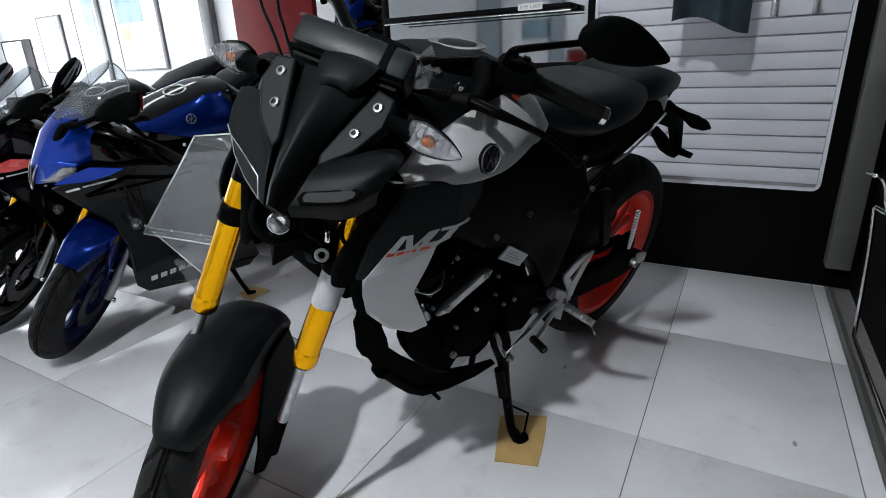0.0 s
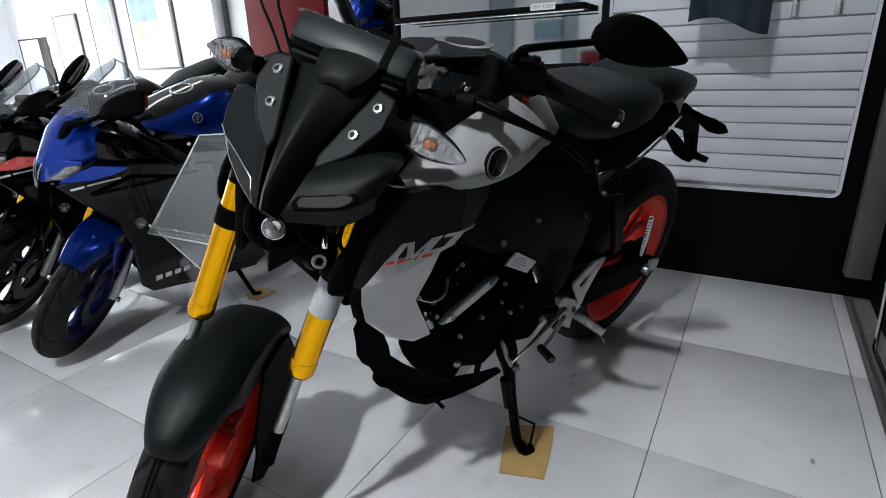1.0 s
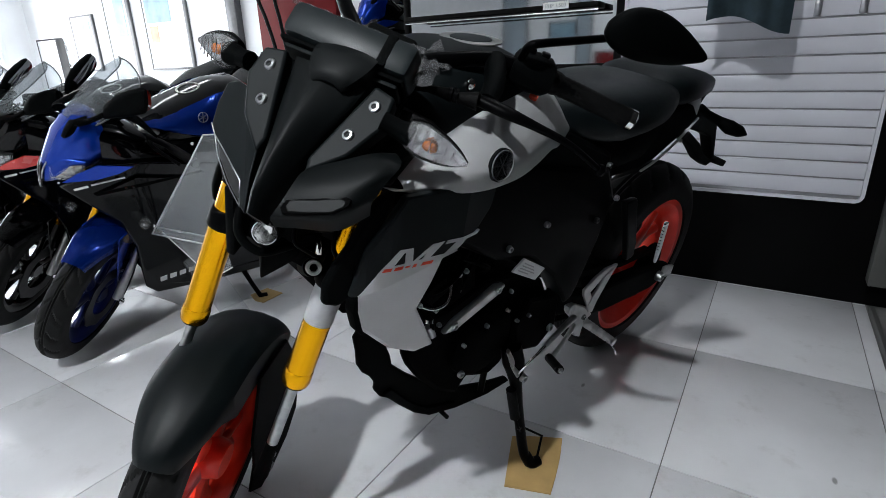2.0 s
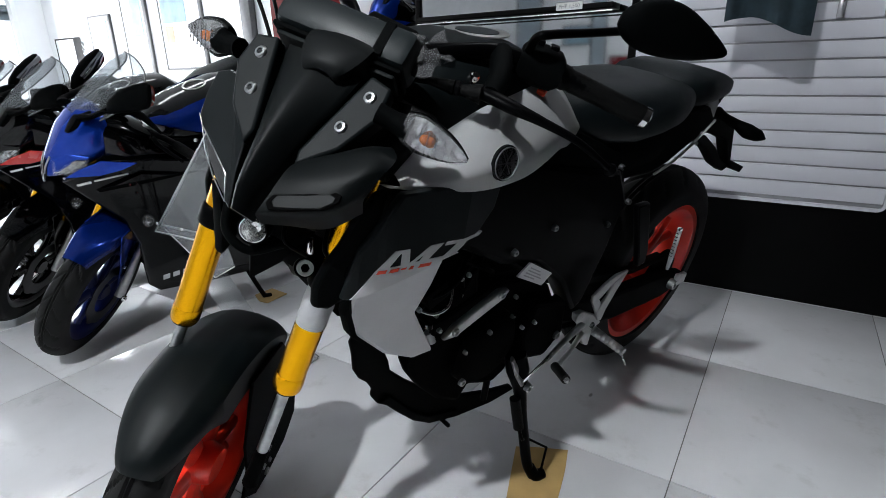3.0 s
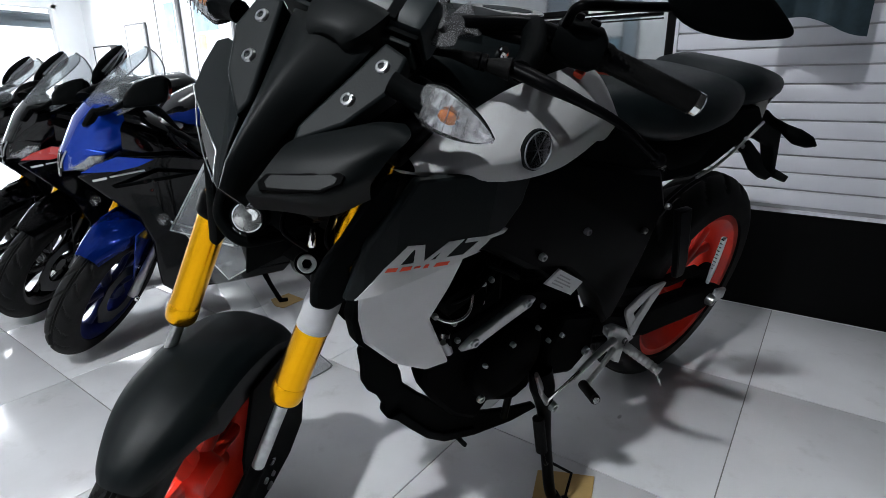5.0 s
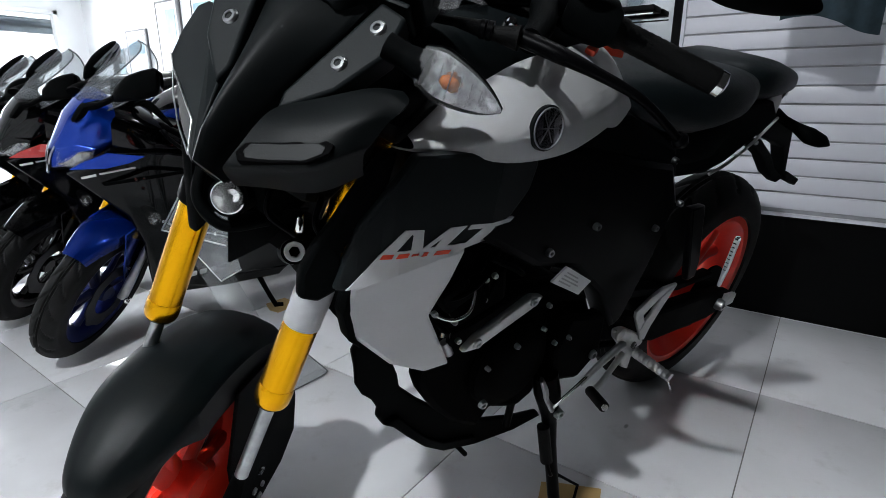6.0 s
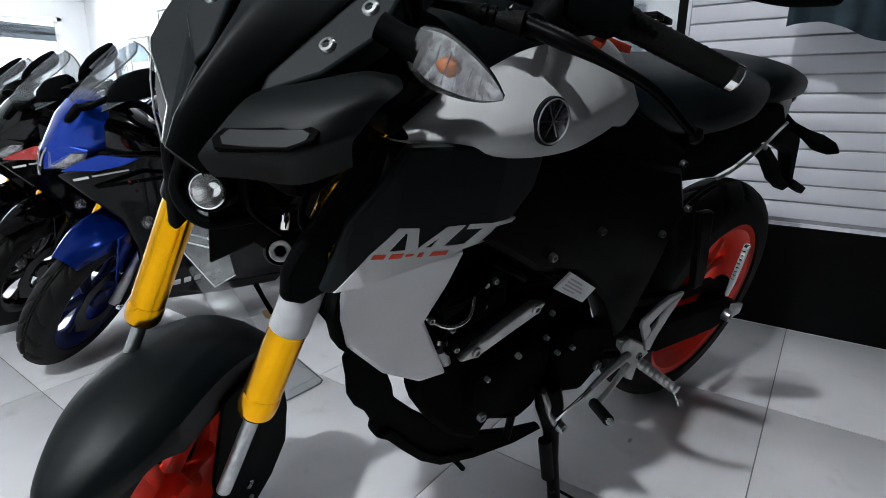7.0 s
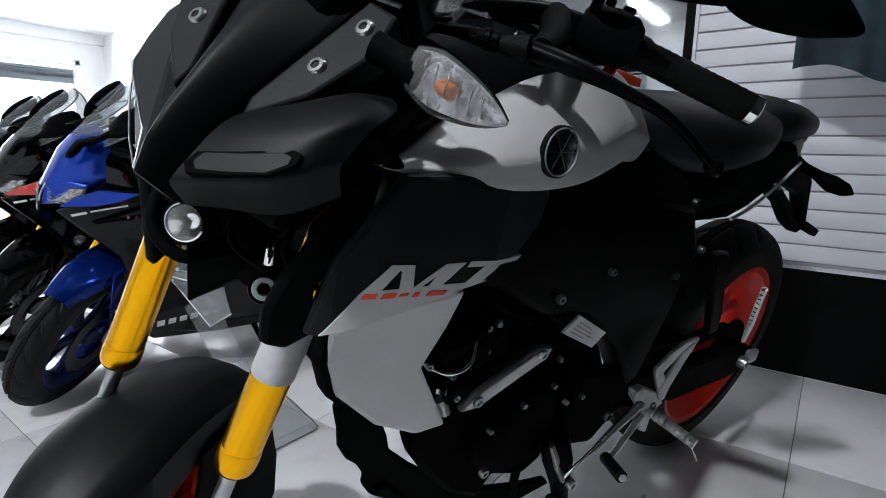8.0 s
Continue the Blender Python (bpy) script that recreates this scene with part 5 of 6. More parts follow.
        part("tail_fairing", plate([(0.124, 0.869), (0.152, 0.842), (0.182, 0.817), (0.106, 0.789), (0.096, 0.803), (0.098, 0.834)], 0.092 * s, 0.012, 0.003), M["grey"], tl, "pale grey tail fairing")
        part("edge_line", tube([(0.118, 0.105 * s, 0.800), (0.20, 0.108 * s, 0.753), (0.28, 0.110 * s, 0.718), (0.345, 0.110 * s, 0.700)], 0.003, 8), M["greylight"], tl, "pale edge line")
        part("tail_bolt", bolt((0.185, 0.108 * s, 0.752), (0, s, 0), 0.005, 0.004), M["screw"], tl)
    hg = P("plate_hanger", plate([(-0.03, 0.725), (-0.049, 0.7015), (-0.14, 0.668), (-0.236, 0.612), (-0.328, 0.578), (-0.371, 0.589), (-0.33, 0.605), (-0.275, 0.625), (-0.20, 0.672), (-0.10, 0.715)], 0.020, 0.03, 0.005), "plastic", "black number-plate hanger")
    part("hanger_arm", plate([(-0.03, 0.805), (-0.122, 0.785), (-0.195, 0.765), (-0.270, 0.730), (-0.316, 0.665), (-0.354, 0.613), (-0.371, 0.589), (-0.335, 0.600), (-0.282, 0.655), (-0.245, 0.688), (-0.18, 0.706), (-0.10, 0.722), (-0.03, 0.745)], 0.024, 0.036, 0.006), M["plastic"], hg)
    part("tab", plate([(-0.33, 0.605), (-0.354, 0.613), (-0.478, 0.578), (-0.463, 0.559), (-0.365, 0.585)], 0.030, 0.02, 0.004), M["plastic"], hg)
    for s in (1, -1):
        part("rear_indicator", tube([(-0.10, 0.020 * s, 0.785), (-0.128, 0.036 * s, 0.770), (-0.155, 0.062 * s, 0.757), (-0.172, 0.090 * s, 0.745), (-0.200, 0.112 * s, 0.736), (-0.222, 0.126 * s, 0.729)], [0.013, 0.0115, 0.013, 0.0205, 0.0165, 0.003], 16), M["plastic"], hg, "black rear indicator")
    P("tail_lamp", box(-0.09, -0.03, -0.035, 0.035, 0.825, 0.85, 0.006), "redpaint", "red tail lamp")

    # ---- swingarm, footrests, stand ----
    for s in (1, -1):
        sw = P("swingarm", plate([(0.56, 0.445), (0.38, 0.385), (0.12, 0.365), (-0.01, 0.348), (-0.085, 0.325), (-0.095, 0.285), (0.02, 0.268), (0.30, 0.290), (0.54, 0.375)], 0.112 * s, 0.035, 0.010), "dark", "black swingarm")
        part("axle_block", plate([(-0.02, 0.337), (-0.095, 0.322), (-0.098, 0.290), (-0.02, 0.288)], 0.118 * s, 0.012, 0.003), M["alloy"], sw, "silver axle adjuster")
        part("axle_nut", bolt((0.01, 0.115 * s, 0.318), (0, s, 0), 0.016, 0.018), M["screw"], sw)
    P("chain_guard", plate([(0.46, 0.455), (0.20, 0.405), (0.03, 0.398), (0.03, 0.385), (0.20, 0.388), (0.46, 0.43)], 0.085, 0.03, 0.004), "plastic")
    P("chain", tube([(0.58, 0.075, 0.345), (0.30, 0.075, 0.268), (0.02, 0.075, 0.235)], 0.008, 8, False), "dark")
    P("sprocket", lathe([(0.0, 0), (0.085, 0), (0.085, 0.006), (0.0, 0.006)], 40, m=toward((0.01, 0.07, 0.32), (0, 1, 0))), "dark", "dark steel chain sprocket")
    hb = P("heel_guard", plate([(0.415, 0.505), (0.463, 0.507), (0.501, 0.495), (0.536, 0.474), (0.532, 0.460), (0.499, 0.419), (0.489, 0.439), (0.505, 0.458), (0.463, 0.487)], 0.162, 0.007, 0.002), "alloy", "satin silver heel guard")
    part("guard_bar", plate([(0.415, 0.505), (0.463, 0.487), (0.474, 0.455), (0.489, 0.439), (0.499, 0.419), (0.482, 0.393), (0.466, 0.390), (0.461, 0.418), (0.440, 0.462)], 0.1625, 0.007, 0.002), M["alloy"], hb)
    hang = P("footrest_hanger", plate([(0.579, 0.444), (0.551, 0.441), (0.500, 0.414), (0.481, 0.403), (0.452, 0.375), (0.481, 0.364), (0.476, 0.316), (0.503, 0.331), (0.527, 0.359), (0.544, 0.399), (0.572, 0.424)], 0.158, 0.012, 0.004), "alloy", "cast silver footrest hanger")
    part("boss", lathe([(0.0, 0), (0.0125, 0), (0.0125, 0.010), (0.009, 0.012), (0.0, 0.012)], 20, m=toward((0.565, 0.152, 0.433), (0, 1, 0))), M["alloy"], hang)
    for x, z in ((0.565, 0.433), (0.495, 0.385)):
        part("hanger_bolt", bolt((x, 0.158, z), (0, 1, 0), 0.0075, 0.006), M["screw"], hang)
    a0, a1 = Vector((0.469, 0.155, 0.356)), Vector((0.466, 0.235, 0.350))
    pg = part("footpeg", tube([a0.lerp(a1, k / 24) for k in range(25)], [0.0115 - 0.0020 * (k / 24) - (0.0013 if k % 3 == 1 else 0.0) for k in range(25)], 16, False), M["alloy"], hang, "ribbed silver footpeg")
    part("feeler", tube([(0.466, 0.232, 0.343), (0.458, 0.245, 0.319)], 0.002, 8, False), M["chrome"], pg)
    lv = P("shift_lever", tube([(0.540, 0.166, 0.388), (0.574, 0.168, 0.352), (0.604, 0.168, 0.324)], [0.0065, 0.0055, 0.0055], 10), "alloy", "silver gear lever")
    part("lever_rubber", tube([(0.610, 0.165, 0.324), (0.646, 0.215, 0.345)], 0.0098, 14, False), M["rubber"], lv, "black rubber pedal sleeve")
    part("sleeve_end", tube([(0.646, 0.215, 0.345), (0.648, 0.219, 0.3465)], 0.0065, 12, False), M["chrome"], lv)
    part("lever_arm", tube([(0.545, 0.164, 0.405), (0.559, 0.165, 0.409), (0.607, 0.165, 0.388), (0.655, 0.165, 0.360)], [0.006, 0.0075, 0.0065, 0.0045], 10), M["alloy"], lv)
    part("shift_rod", tube([(0.600, 0.166, 0.391), (0.718, 0.165, 0.333)], 0.003, 8, False), M["chrome"], lv, "thin bright shift rod")
    pp = P("pillion_peg", tube([(0.212, 0.165, 0.452), (0.246, 0.175, 0.506), (0.302, 0.190, 0.595)], [0.004, 0.0060, 0.0055], 12), "sticker", "folded silver pillion footpeg")
    for k in range(9):
        part("tooth", box(-0.0062, 0.0062, -0.0030, 0.0030, -0.0012, 0.0012), M["chrome"], pp, "", Matrix.Translation(Vector((0.246, 0.175, 0.506)).lerp(Vector((0.302, 0.190, 0.595)), k / 8)) @ pose(0, 0, 0, 0, 15, 0))
    P("pillion_bracket", plate([(0.45, 0.66), (0.40, 0.66), (0.325, 0.53), (0.315, 0.49), (0.345, 0.485), (0.37, 0.53)], 0.150, 0.016, 0.005), "steelblack", "black pillion footrest bracket")
    P("muffler", tube([(0.60, -0.15, 0.27), (0.35, -0.17, 0.33), (0.05, -0.18, 0.42)], [0.05, 0.055, 0.05], 18), "steelblack", "short black muffler")
    # side stand, in the bike's leaning frame; its foot lies on the cardboard
    sd = P("side_stand", tube([(0.715, 0.130, 0.380), (0.706, 0.140, 0.340), (0.695, 0.150, 0.290), (0.686, 0.165, 0.228), (0.676, 0.183, 0.160), (0.668, 0.203, 0.098), (0.655, 0.217, 0.066)], [0.022, 0.024, 0.014, 0.0115, 0.0115, 0.0115, 0.012], 16), "steelblack", "black side stand on a cardboard pad")
    part("stand_foot", tube([(0.662, 0.208, 0.088), (0.652, 0.222, 0.068), (0.632, 0.228, 0.068)], [0.0120, 0.0135, 0.012], 14), M["steelblack"], sd)
    part("stand_spring", tube([(0.712, 0.155, 0.278), (0.700, 0.176, 0.205)], 0.0115, 12, False), M["grip"], sd, "black rubber-sleeved spring")
    part("spring_hook", tube([(0.699, 0.178, 0.200), (0.694, 0.188, 0.178), (0.684, 0.186, 0.172)], 0.0035, 8), M["steelblack"], sd)
    part("stand_wire", tube([(0.678, 0.184, 0.170), (0.622, 0.212, 0.128), (0.640, 0.226, 0.072)], 0.003, 8, False), M["steelblack"], sd, "thin black wire loop")
    part("pivot_bolt", bolt((0.694, 0.160, 0.309), (0, 1, 0), 0.010, 0.012), M["screw"], sd)
    part("spring_tab", tube([(0.752, 0.150, 0.398), (0.742, 0.158, 0.373), (0.730, 0.155, 0.351), (0.716, 0.162, 0.330)], [0.008, 0.011, 0.007, 0.011], 10, flat=0.5), M["alloy"], sd, "bright folded bracket")
    P("cowl_strut", tube([(0.717, 0.080, 0.286), (0.706, 0.075, 0.205)], 0.0075, 10, False), "steelblack", "short black strut above the cowl")
    return bike


bike = street_bike()

# cardboard under the stand
def card(name, pts, z=0.0035):
    bm = bmesh.new()
    a = [bm.verts.new((x, y, 0.0005)) for x, y in pts]
    c = [bm.verts.new((x, y, z)) for x, y in pts]
    bm.faces.new(a[::-1]), bm.faces.new(c)
    for i in range(len(pts)):
        bm.faces.new((a[i], a[(i + 1) % len(pts)], c[(i + 1) % len(pts)], c[i]))
    return bm


tagged(part("cardboard", card("cardboard", [(-0.337, -0.079), (-0.30, -0.058), (-0.226, -0.025), (-0.212, -0.075), (-0.206, -0.10), (-0.196, -0.15), (-0.186, -0.211), (-0.283, -0.240), (-0.30, -0.19)]), M["card"]),
       "torn piece of brown cardboard under the side stand", "cardboard")


# ---- faired sport motorcycles parked beside it ----
def sport_bike(m, paint, rim_paint, label, accent=None):
    bike = empty("motorcycle", m, label, "motorcycle")
    S = steering(40)

    def P(name, bm, mt, lab="", steer=False, sharp=45):
        return part(name, bm, mt if not isinstance(mt, str) else M[mt], bike, lab, S if steer else None, sharp)

    wheel(bike, "front_wheel", S @ Matrix.Translation((1.335, 0, 0.290)), 0.284, 0.098, 0.206, rim_paint, 0.055, "cast front wheel")
    wheel(bike, "rear_wheel", Matrix.Translation((0.0, 0, 0.305)), 0.305, 0.135, 0.22, rim_paint, -0.06, "cast rear wheel")
    for s in (1, -1):
        y = 0.095 * s
        leg = P("fork_leg", tube([(1.215, y, 0.50), (1.11, y, 0.74)], 0.021, 18, False), "gold", "gold upper fork tube", True)
        part("fork_slider", tube([(1.215, y, 0.50), (1.325, y, 0.29)], [0.012, 0.012, 0.018], 14, False), M["alloy"], leg, "silver fork slider")
        part("axle_nut", bolt((1.325, y + 0.014 * s, 0.290), (0, s, 0), 0.014, 0.014), M["chrome"], leg)
    P("caliper", plate([(1.24, 0.43), (1.20, 0.40), (1.22, 0.32), (1.27, 0.33)], 0.085, 0.03, 0.008), "dark", steer=True)
    g = P("mudguard", fender(1.335, 0.292, 60, 128, 0.322, 0.308, 0.064, 0.27), paint, "glossy front mudguard", True)
    for s in (1, -1):
        part("mudguard_side", plate([(1.330, 0.60), (1.315, 0.50), (1.30, 0.40), (1.285, 0.31), (1.25, 0.30), (1.225, 0.42), (1.20, 0.56), (1.22, 0.60)], 0.070 * s, 0.006, 0.003), paint, g)
        part("side_bolt", bolt((1.275, 0.070 * s, 0.40), (0, s, 0), 0.008, 0.006), M["chrome"], g)
    # nose and screen
    nose = P("nose_fairing", loft([superellipse(0, (zb + zt) / 2, hw, (zt - zb) / 2, 30, 0.74, x) for x, hw, zb, zt in
             ((1.412, 0.008, 0.772, 0.812), (1.404, 0.024, 0.768, 0.842), (1.386, 0.046, 0.772, 0.880), (1.352, 0.070, 0.782, 0.950), (1.305, 0.092, 0.800, 1.005), (1.262, 0.106, 0.822, 1.026), (1.238, 0.105, 0.842, 1.018))]), paint, "painted nose fairing")
    part("inner_fairing", loft([superellipse(0, (zb + zt) / 2, hw, (zt - zb) / 2, 26, 0.72, x) for x, hw, zb, zt in ((1.255, 0.108, 0.80, 1.005), (1.20, 0.140, 0.77, 0.995), (1.12, 0.150, 0.76, 0.965), (1.05, 0.14, 0.77, 0.93))]), M["gloss"], nose, "black inner fairing")
    part("intake", plate([(1.352, 0.938), (1.318, 0.990), (1.268, 1.012), (1.278, 0.972)], 0.074, 0.040, 0.006), M["plastic"], nose, "black intake panel")
    for s in (1, -1):
        hl = part("headlight", plate([(1.391, 0.832), (1.311, 0.850), (1.327, 0.796), (1.396, 0.788)], 0.098 * s, 0.03, 0.005, bow=lambda x, z: -s * 0.74 * max(0, x - 1.31)), M["reflector"], nose, "slanted headlight")
        part("lamp_lens", plate([(1.395, 0.836), (1.305, 0.855), (1.322, 0.791), (1.400, 0.784)], 0.1005 * s, 0.003, 0.001, bow=lambda x, z: -s * 0.74 * max(0, x - 1.31)), M["lens"], hl)
        part("brow", plate([(1.400, 0.842), (1.36, 0.868), (1.30, 0.862), (1.31, 0.852), (1.394, 0.834)], 0.1015 * s, 0.02, 0.003, bow=lambda x, z: -s * 0.74 * max(0, x - 1.31)), paint, nose)
        part("nose_line", tube([(1.398, 0.026 * s, 0.848), (1.412, 0.018 * s, 0.810), (1.418, 0.002 * s, 0.752)], 0.003, 8), M["alloy"], nose, "bright edge line")
        part("nose_blade", plate([(1.410, 0.842), (1.419, 0.800), (1.420, 0.750), (1.405, 0.790)], 0.014 * s, 0.013, 0.003), M["gloss"], nose)
        # mirrors
        rings = []
        for u, lo, hi, tk in ((0.0, 1.040, 1.070, 0.008), (0.12, 1.046, 1.100, 0.018), (0.4, 1.062, 1.140, 0.026), (0.7, 1.080, 1.166, 0.026), (0.92, 1.098, 1.180, 0.018), (1.0, 1.125, 1.178, 0.006)):
            c = Vector((1.262 - 0.065 * u, (0.195 + 0.155 * u) * s, (lo + hi) / 2))
            rings.append([c + Vector((tk * math.cos(a), 0.15 * s * tk * math.cos(a), (hi - lo) / 2 * math.copysign(abs(math.sin(a)) ** 0.75, math.sin(a)))) for a in np.linspace(0, 2 * math.pi, 20, endpoint=False)])
        if s < 0:
            rings = [[Vector((q.x - 0.075 - 0.55 * (abs(q.y) - 0.27), q.y - 0.02, 1.012 + 0.80 * (q.z - 1.057))) for q in r] for r in rings]
        st = part("mirror", loft(rings), M["plastic"], nose, "wide black mirror housing")
        part("mirror_glass", loft([[q + Vector((-0.012, 0, 0)) if abs(q.x) else q for q in [c + (p - c) * 0.82 for p in r]] for r, c in zip(rings[1:5], [sum(r, Vector()) / len(r) for r in rings[1:5]])]), M["mirror"], st)
        dx, dz = (0, 0) if s > 0 else (-0.065, -0.04)
        part("mirror_stalk", tube([(1.300, 0.085 * s, 0.995), (1.285, 0.13 * s, 1.015 + dz / 2), (1.262 + dx, 0.20 * s + (0.03 if s < 0 else 0), 1.058 + dz)], [0.022, 0.014, 0.014], 10, flat=0.6), M["plastic"], st)
        # side fairing
        fair = lambda x, z: -s * (0.50 * max(0, x - 1.17) + 0.14 * max(0, 0.5 - z))
        sf = P("side_fairing", plate([(1.385, 0.770), (1.32, 0.705), (1.235, 0.625), (1.195, 0.52), (1.180, 0.40), (1.165, 0.310), (1.120, 0.262), (0.92, 0.235), (0.62, 0.215), (0.56, 0.26), (0.66, 0.45), (0.78, 0.60), (0.86, 0.82), (1.0, 0.84), (1.12, 0.86), (1.25, 0.855), (1.33, 0.80)], 0.178 * s, 0.014, 0.006, bow=fair), "gloss", "glossy black side fairing")
        part("flash", plate([(1.376, 0.786), (1.337, 0.818), (1.278, 0.853), (1.180, 0.852), (1.225, 0.822), (1.285, 0.798)], 0.182 * s, 0.008, 0.002, bow=fair), accent or paint, sf, "painted fairing flash")
        part("crease", plate([(1.30, 0.745), (1.15, 0.785), (0.93, 0.800), (0.93, 0.790), (1.15, 0.772), (1.29, 0.735)], 0.181 * s, 0.006, 0.002, bow=fair), M["plastic"], sf)
        part("letter_bar", plate([(1.350, 0.762), (1.312, 0.776), (1.309, 0.769), (1.347, 0.755)], 0.1795 * s, 0.004, 0, bow=fair), M["greylight"], sf)
        part("letter_bar", plate([(1.302, 0.779), (1.208, 0.811), (1.207, 0.807), (1.301, 0.774)], 0.1795 * s, 0.004, 0, bow=fair), M["alloy"], sf)
        for k in range(6):
            x0 = 1.110 - 0.040 * k
            part("letter_bar", plate([(x0, 0.318 + 0.002 * k), (x0 - 0.026, 0.320 + 0.002 * k), (x0 - 0.026, 0.342 + 0.002 * k), (x0, 0.340 + 0.002 * k)], 0.1795 * s, 0.02, 0, bow=fair), M["greylight"], sf)
        for x, z in ((1.21, 0.772), (1.185, 0.770), (1.19, 0.735)):
            part("fairing_bolt", bolt((x, 0.168 * s, z), (0.3, s, 0.2), 0.006, 0.004), M["chrome"], sf)
        sig = part("indicator", lathe([(0.0, 0), (0.019, 0.004), (0.021, 0.02), (0.012, 0.045), (0.0, 0.05)], 16, m=toward((1.155, 0.165 * s, 0.618), (0.5, s, 0.05))), M["lens"], sf, "clear side indicator")
        part("bulb", lathe([(0.0, 0), (0.009, 0.003), (0.009, 0.022), (0.0, 0.026)], 12, m=toward((1.155, 0.168 * s, 0.618), (0.5, s, 0.05))), M["reflector"], sig)
        # tank side
        rings = []
        for x, zb, zt, yb in ((1.085, 0.960, 0.968, 0.105), (1.04, 0.945, 0.985, 0.128), (0.98, 0.930, 1.010, 0.143), (0.90, 0.910, 1.045, 0.152), (0.82, 0.895, 1.075, 0.152), (0.74, 0.890, 1.085, 0.142), (0.68, 0.915, 1.06, 0.125), (0.64, 0.95, 1.02, 0.11)):
            h = zt - zb
            rings.append([(x, (yb - d) * s, zb + u * h) for d, u in ((0.03, 0), (0.006, 0.10), (0.0, 0.35), (0.006, 0.6), (0.022, 0.85), (0.05, 1.0))])
        bm = loft(rings, False, False)
        bmesh.ops.solidify(bm, geom=bm.faces, thickness=0.006 * s)
        tk = P("tank_side", bm, paint if accent is None else M["gloss"], "painted tank side")
        part("emblem", lathe([(0.0180, 0), (0.0200, 0), (0.0200, 0.003), (0.0192, 0.0036), (0.0180, 0.003)], 28, ring=True, m=toward((0.905, 0.150 * s, 1.000), (0.05, s, 0.15))), M["groove"], tk, "round silver emblem")
        for k in range(3):
            part("spoke_mark", box(-0.0008, 0.0008, 0.0, 0.003, -0.0175, 0.0175), M["groove"], tk, "", toward((0.905, 0.150 * s, 1.000), (0.05, s, 0.15)) @ Matrix.Rotation(radians(60 * k), 4, "Y"))
        part("clip_on", tube([(1.10, 0.09 * s, 0.93), (1.07, 0.20 * s, 0.925), (1.04, 0.33 * s, 0.905)], 0.012, 12), M["steelblack"], nose)
        part("grip", tube([(1.065, 0.225 * s, 0.921), (1.038, 0.34 * s, 0.903)], 0.0175, 14, False), M["grip"], nose)
        part("lever", tube([(1.115, 0.16 * s, 0.93), (1.12, 0.22 * s, 0.925), (1.095, 0.33 * s, 0.905)], [0.008, 0.007, 0.006], 10), M["steelblack"], nose)
        P("frame_beam", plate([(1.08, 0.90), (1.05, 0.78), (0.80, 0.64), (0.60, 0.46), (0.52, 0.42), (0.47, 0.55), (0.60, 0.78), (0.90, 0.90)], 0.125 * s, 0.04, 0.01), "steelblack")
        P("swingarm", plate([(0.55, 0.42), (0.0, 0.335), (-0.07, 0.31), (-0.05, 0.27), (0.30, 0.29), (0.54, 0.36)], 0.11 * s, 0.035, 0.008), "dark")
    # screen
    rows = []
    for x, hw, z, drop in ((1.318, 0.088, 0.995, 0.02), (1.274, 0.108, 1.050, 0.04), (1.222, 0.118, 1.106, 0.055), (1.169, 0.105, 1.155, 0.055), (1.135, 0.075, 1.178, 0.04), (1.123, 0.035, 1.186, 0.012)):
        rows.append([(x - 0.06 * abs(u) ** 2 * hw / 0.11, hw * u, z - drop * abs(u) ** 2.2) for u in np.linspace(-1, 1, 15)])
    part("windscreen", skin(rows, 0.003), M["visor"], nose, "clear bubble windscreen")
    rim_line = [r[-1] for r in rows] + [(1.123, 0, 1.187)] + [r[0] for r in rows[::-1]]
    part("screen_edge", tube(rim_line, 0.0026, 8), M["frame"], nose)
    part("instrument", box(1.14, 1.20, -0.07, 0.07, 0.985, 1.045, 0.01), M["plastic"], nose)
    part("top_yoke", box(1.03, 1.13, -0.10, 0.10, 0.925, 0.955, 0.01), M["alloy"], nose, "silver top yoke")
    for k in range(4):
        part("cable", tube([(1.18, 0.03 * k - 0.05, 0.97), (1.15, 0.10 + 0.012 * k, 1.0 + 0.008 * k), (1.09, 0.14 + 0.01 * k, 0.95)], 0.005, 8), M["plastic"], nose)
    P("tank", loft([superellipse(0, (zb + zt) / 2, hw, (zt - zb) / 2, 24, 0.68, x) for x, hw, zb, zt in ((1.09, 0.075, 0.86, 0.962), (1.04, 0.105, 0.86, 1.000), (0.98, 0.118, 0.86, 1.030), (0.90, 0.124, 0.86, 1.062), (0.80, 0.126, 0.86, 1.098), (0.70, 0.115, 0.86, 1.115), (0.63, 0.095, 0.86, 1.08), (0.585, 0.08, 0.86, 1.00))]), "gloss", "glossy black tank top")
    cap = P("filler_cap", lathe([(0.038, 0), (0.046, 0), (0.046, 0.002), (0.042, 0.003), (0.038, 0.002)], 32, ring=True, m=toward((0.882, 0, 1.068), (0.36, 0, 1))), "alloy", "bright filler cap ring")
    P("engine", plate([(1.06, 0.60), (1.02, 0.38), (0.86, 0.285), (0.62, 0.29), (0.55, 0.42), (0.70, 0.58), (0.90, 0.70)], 0.13, 0.26, 0.02), "dark")
    P("belly_pan", plate([(1.12, 0.30), (0.90, 0.235), (0.62, 0.215), (0.58, 0.26), (0.86, 0.29), (1.08, 0.36)], 0.15, 0.30, 0.01), "gloss")
    P("radiator", box(1.08, 1.12, -0.12, 0.12, 0.42, 0.76, 0.006), "dark")
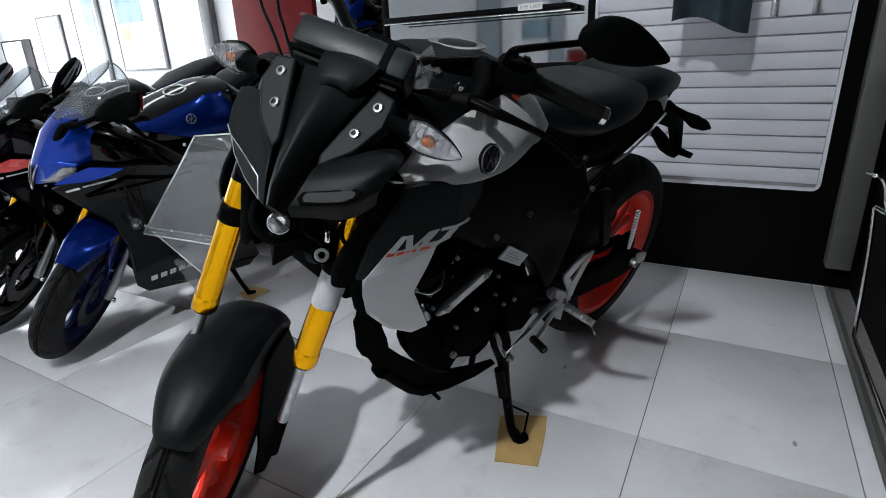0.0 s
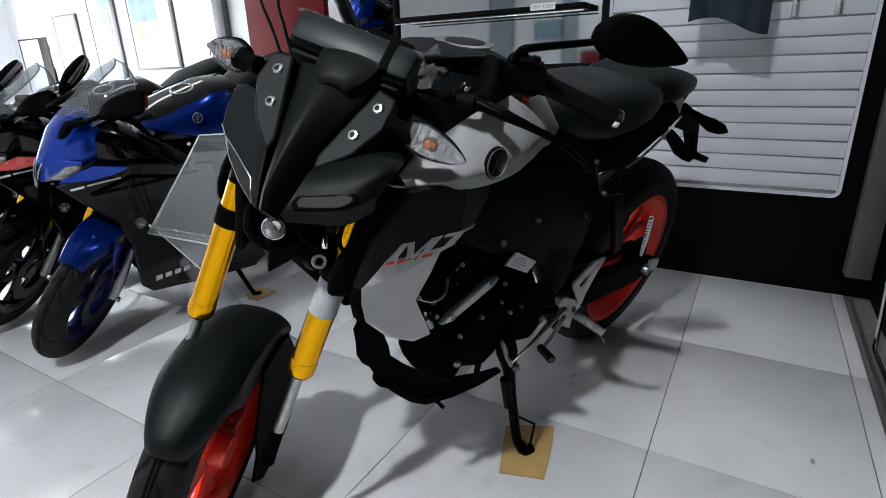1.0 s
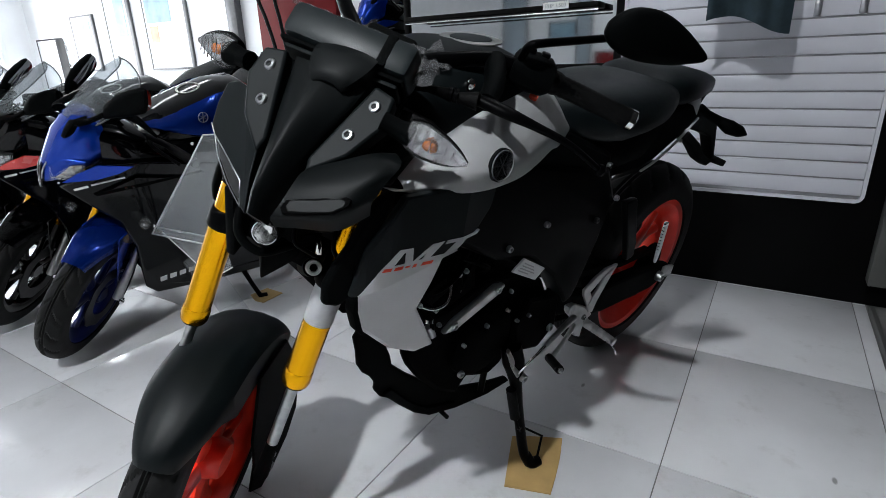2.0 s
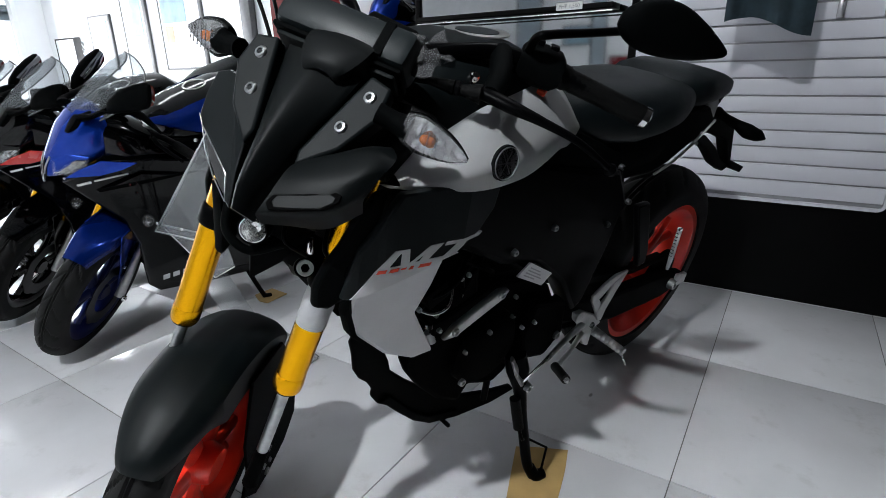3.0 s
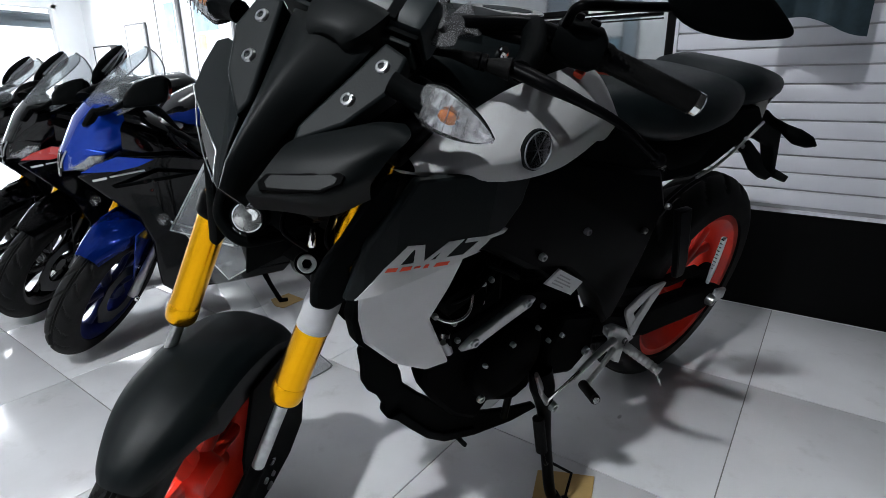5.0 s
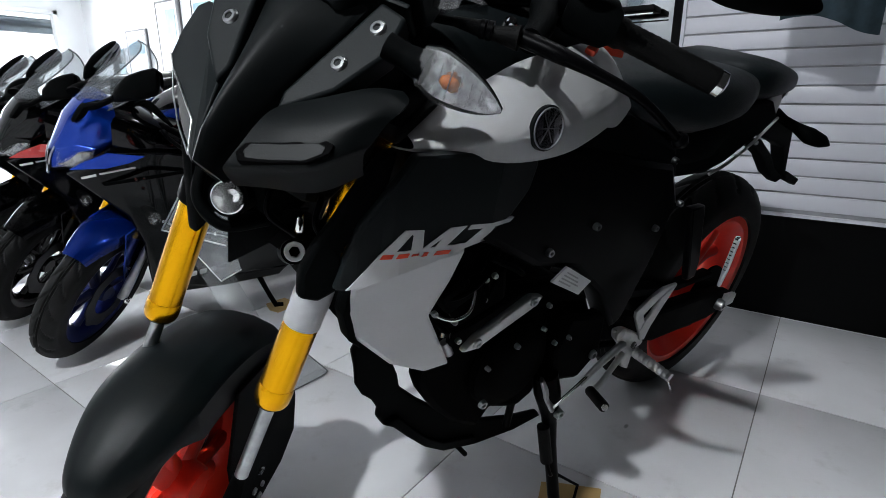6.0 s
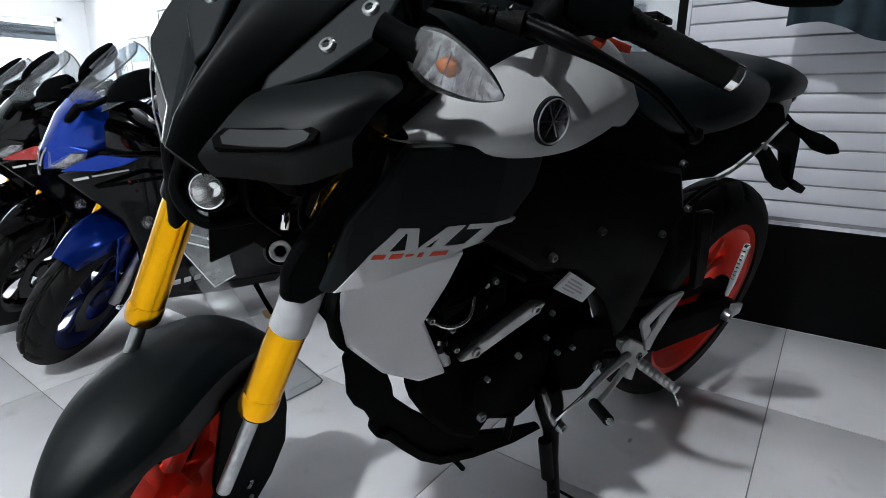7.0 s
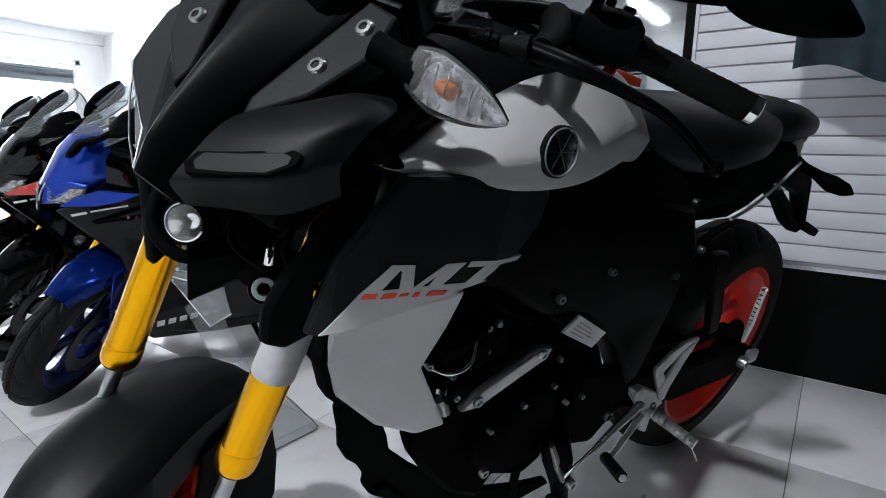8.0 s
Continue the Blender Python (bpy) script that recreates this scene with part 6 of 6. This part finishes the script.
    P("seat", loft([superellipse(0, (zb + zt) / 2, hw, (zt - zb) / 2, 20, 0.6, x) for x, hw, zb, zt in ((0.62, 0.09, 0.80, 0.90), (0.50, 0.125, 0.79, 0.88), (0.38, 0.12, 0.81, 0.90), (0.32, 0.10, 0.83, 0.93))]), "seat", "black rider seat")
    tail = P("tail", loft([superellipse(0, (zb + zt) / 2, hw, (zt - zb) / 2, 20, 0.6, x) for x, hw, zb, zt in ((0.42, 0.11, 0.76, 0.88), (0.28, 0.115, 0.82, 1.02), (0.10, 0.11, 0.94, 1.15), (-0.10, 0.09, 1.06, 1.22), (-0.24, 0.05, 1.14, 1.23), (-0.30, 0.02, 1.17, 1.21))]), paint, "painted tail")
    part("pillion_seat", loft([superellipse(0, (zb + zt) / 2, hw, (zt - zb) / 2, 20, 0.6, x) for x, hw, zb, zt in ((0.30, 0.08, 0.98, 1.06), (0.20, 0.10, 1.02, 1.13), (0.02, 0.09, 1.10, 1.20), (-0.10, 0.06, 1.16, 1.235))]), M["seat"], tail)
    sd = P("side_stand", tube([(0.74, 0.11, 0.29), (0.68, 0.14, 0.15), (0.63, 0.155, 0.050)], [0.014, 0.011, 0.012], 12), "steelblack", "black side stand")
    part("stand_foot", tube([(0.635, 0.152, 0.052), (0.60, 0.165, 0.050)], 0.013, 10, False), M["steelblack"], sd)
    return bike


def parked(x, y, psi, lean, z=0.0):
    return Matrix.Translation((x, y, z)) @ pose(0, 0, 0, 0, 0, psi) @ pose(0, 0, 0, -lean, 0, 0) @ Matrix.Scale(0.82, 4)


sport_bike(parked(-1.681, 0.738, -97, 16, 0.003), M["blue"], M["blueshade"], "blue and black faired sport motorcycle on its side stand")
sport_bike(parked(-2.150, 0.740, -97, 16, 0.003), M["gloss"], M["gloss"], "black sport motorcycle with red fairing flashes", M["redpaint"])
sport_bike(parked(-2.60, 0.775, -97, 16, 0.003), M["gloss"], M["gloss"], "black faired sport motorcycle at the end of the row")
sport_bike(parked(-2.03, 2.62, -97, 13, 0.50), M["blue"], M["blueshade"], "blue sport motorcycle raised on a black display plinth")
tagged(part("plinth", box(-2.60, -1.70, 1.45, 2.88, 0.0, 0.499, 0.01), M["blackboard"]), "low black display plinth under a motorcycle", "plinth")
tagged(part("cardboard", card("cardboard", [(-1.665, 0.20), (-1.60, 0.17), (-1.555, 0.175), (-1.56, 0.28), (-1.66, 0.285)]), M["card"]), "piece of brown cardboard under a side stand", "cardboard")

# clear acrylic information stand between the bikes
def sheet(corners, thick=0.004):
    bm = bmesh.new()
    bm.faces.new([bm.verts.new(p) for p in corners])
    bmesh.ops.solidify(bm, geom=bm.faces, thickness=thick)
    bevelled(bm, 0.001)
    return bm


ac = empty("acrylic_stand", Matrix.Translation((-1.3, -0.08, 0)), "empty clear acrylic brochure stand on the floor", "brochure stand")
TL, BL, BR, TR = Vector((0.091, -0.12, 0.729)), Vector((-0.228, -0.12, 0.425)), Vector((0.099, -0.12, 0.432)), Vector((0.267, -0.12, 0.741))
off = Vector((0.012, -0.028, -0.012))
part("holder", sheet([TL, BL, BR, TR]), M["acrylic"], ac, "clear holder pane")
part("holder_front", sheet([TL + off - Vector((0.02, 0, 0.03)), BL + off, BR + off, TR + off - Vector((0.02, 0, 0.03))], 0.003), M["acrylic"], ac, "clear front pane")
for a, c in ((TL, BL), (BL, BR), (BR, TR), (TR, TL), (TL + off - Vector((0.02, 0, 0.03)), BL + off), (BL + off, BR + off)):
    part("edge", tube([a, c], 0.0022, 6, False), M["greylight"], ac)
for u, v in ((0.08, 0.06), (0.92, 0.05), (0.1, 0.93), (0.5, 0.05)):
    part("rivet", bolt(BL.lerp(BR, u).lerp(TL.lerp(TR, u), v) + Vector((0, -0.032, 0)), (0.2, -1, 0.4), 0.005, 0.004), M["chrome"], ac)
part("fold", sheet([BL, BR, BR + Vector((-0.02, 0.03, -0.10)), BL + Vector((0.20, 0.03, -0.15)), BL + Vector((0.01, 0.005, -0.015))]), M["acrylic"], ac, "folded lower pane")
part("edge", tube([BL + Vector((0.01, 0.005, -0.015)), BL + Vector((0.20, 0.03, -0.15)), BR + Vector((-0.02, 0.03, -0.10))], 0.002, 6, False), M["greylight"], ac)
part("leg_sheet", sheet([(-0.125, -0.04, 0.361), (-0.264, -0.04, 0.271), (-0.175, 0.039, 0.004), (-0.08, 0.10, 0.004)]), M["acrylic"], ac, "sloping clear leg")
part("base", sheet([(0.225, 0.058, 0.006), (-0.03, 0.125, 0.006), (-0.10, -0.10, 0.006), (0.225, -0.165, 0.006), (0.243, -0.155, 0.006), (0.250, 0.020, 0.006), (0.243, 0.045, 0.006)], 0.005), M["acrylic"], ac, "clear base plate")
part("edge", tube([(-0.03, 0.125, 0.008), (0.215, 0.060, 0.008), (0.240, 0.047, 0.008), (0.250, 0.020, 0.008), (0.244, -0.145, 0.008), (0.225, -0.165, 0.008)], 0.002, 8), M["frame"], ac)


# ---- floor tiles ----
JX = [X0] + [0.55 * i for i in range(-17, 1)] + [0.456, 0.497]
JY = [Y0] + [-0.53 - 0.56 * i for i in range(6, -1, -1)] + [0.0, 0.60, 1.247, 1.83, 2.41, Y1]
tile_meshes = {}
for xa, xb in zip(JX, JX[1:]):
    for ya, yb in zip(JY, JY[1:]):
        w, d = round(xb - xa, 4), round(yb - ya, 4)
        if (w, d) not in tile_meshes:
            t = part("tile", box(-w / 2 + 0.0013, w / 2 - 0.0013, -d / 2 + 0.0013, d / 2 - 0.0013, -0.003, 0.0, 0.0006), M["tile"], floor)
            tile_meshes[w, d] = t.data
        else:
            t = new("tile", tile_meshes[w, d])
            t.parent = floor
        t.location = ((xa + xb) / 2, (ya + yb) / 2, 0)
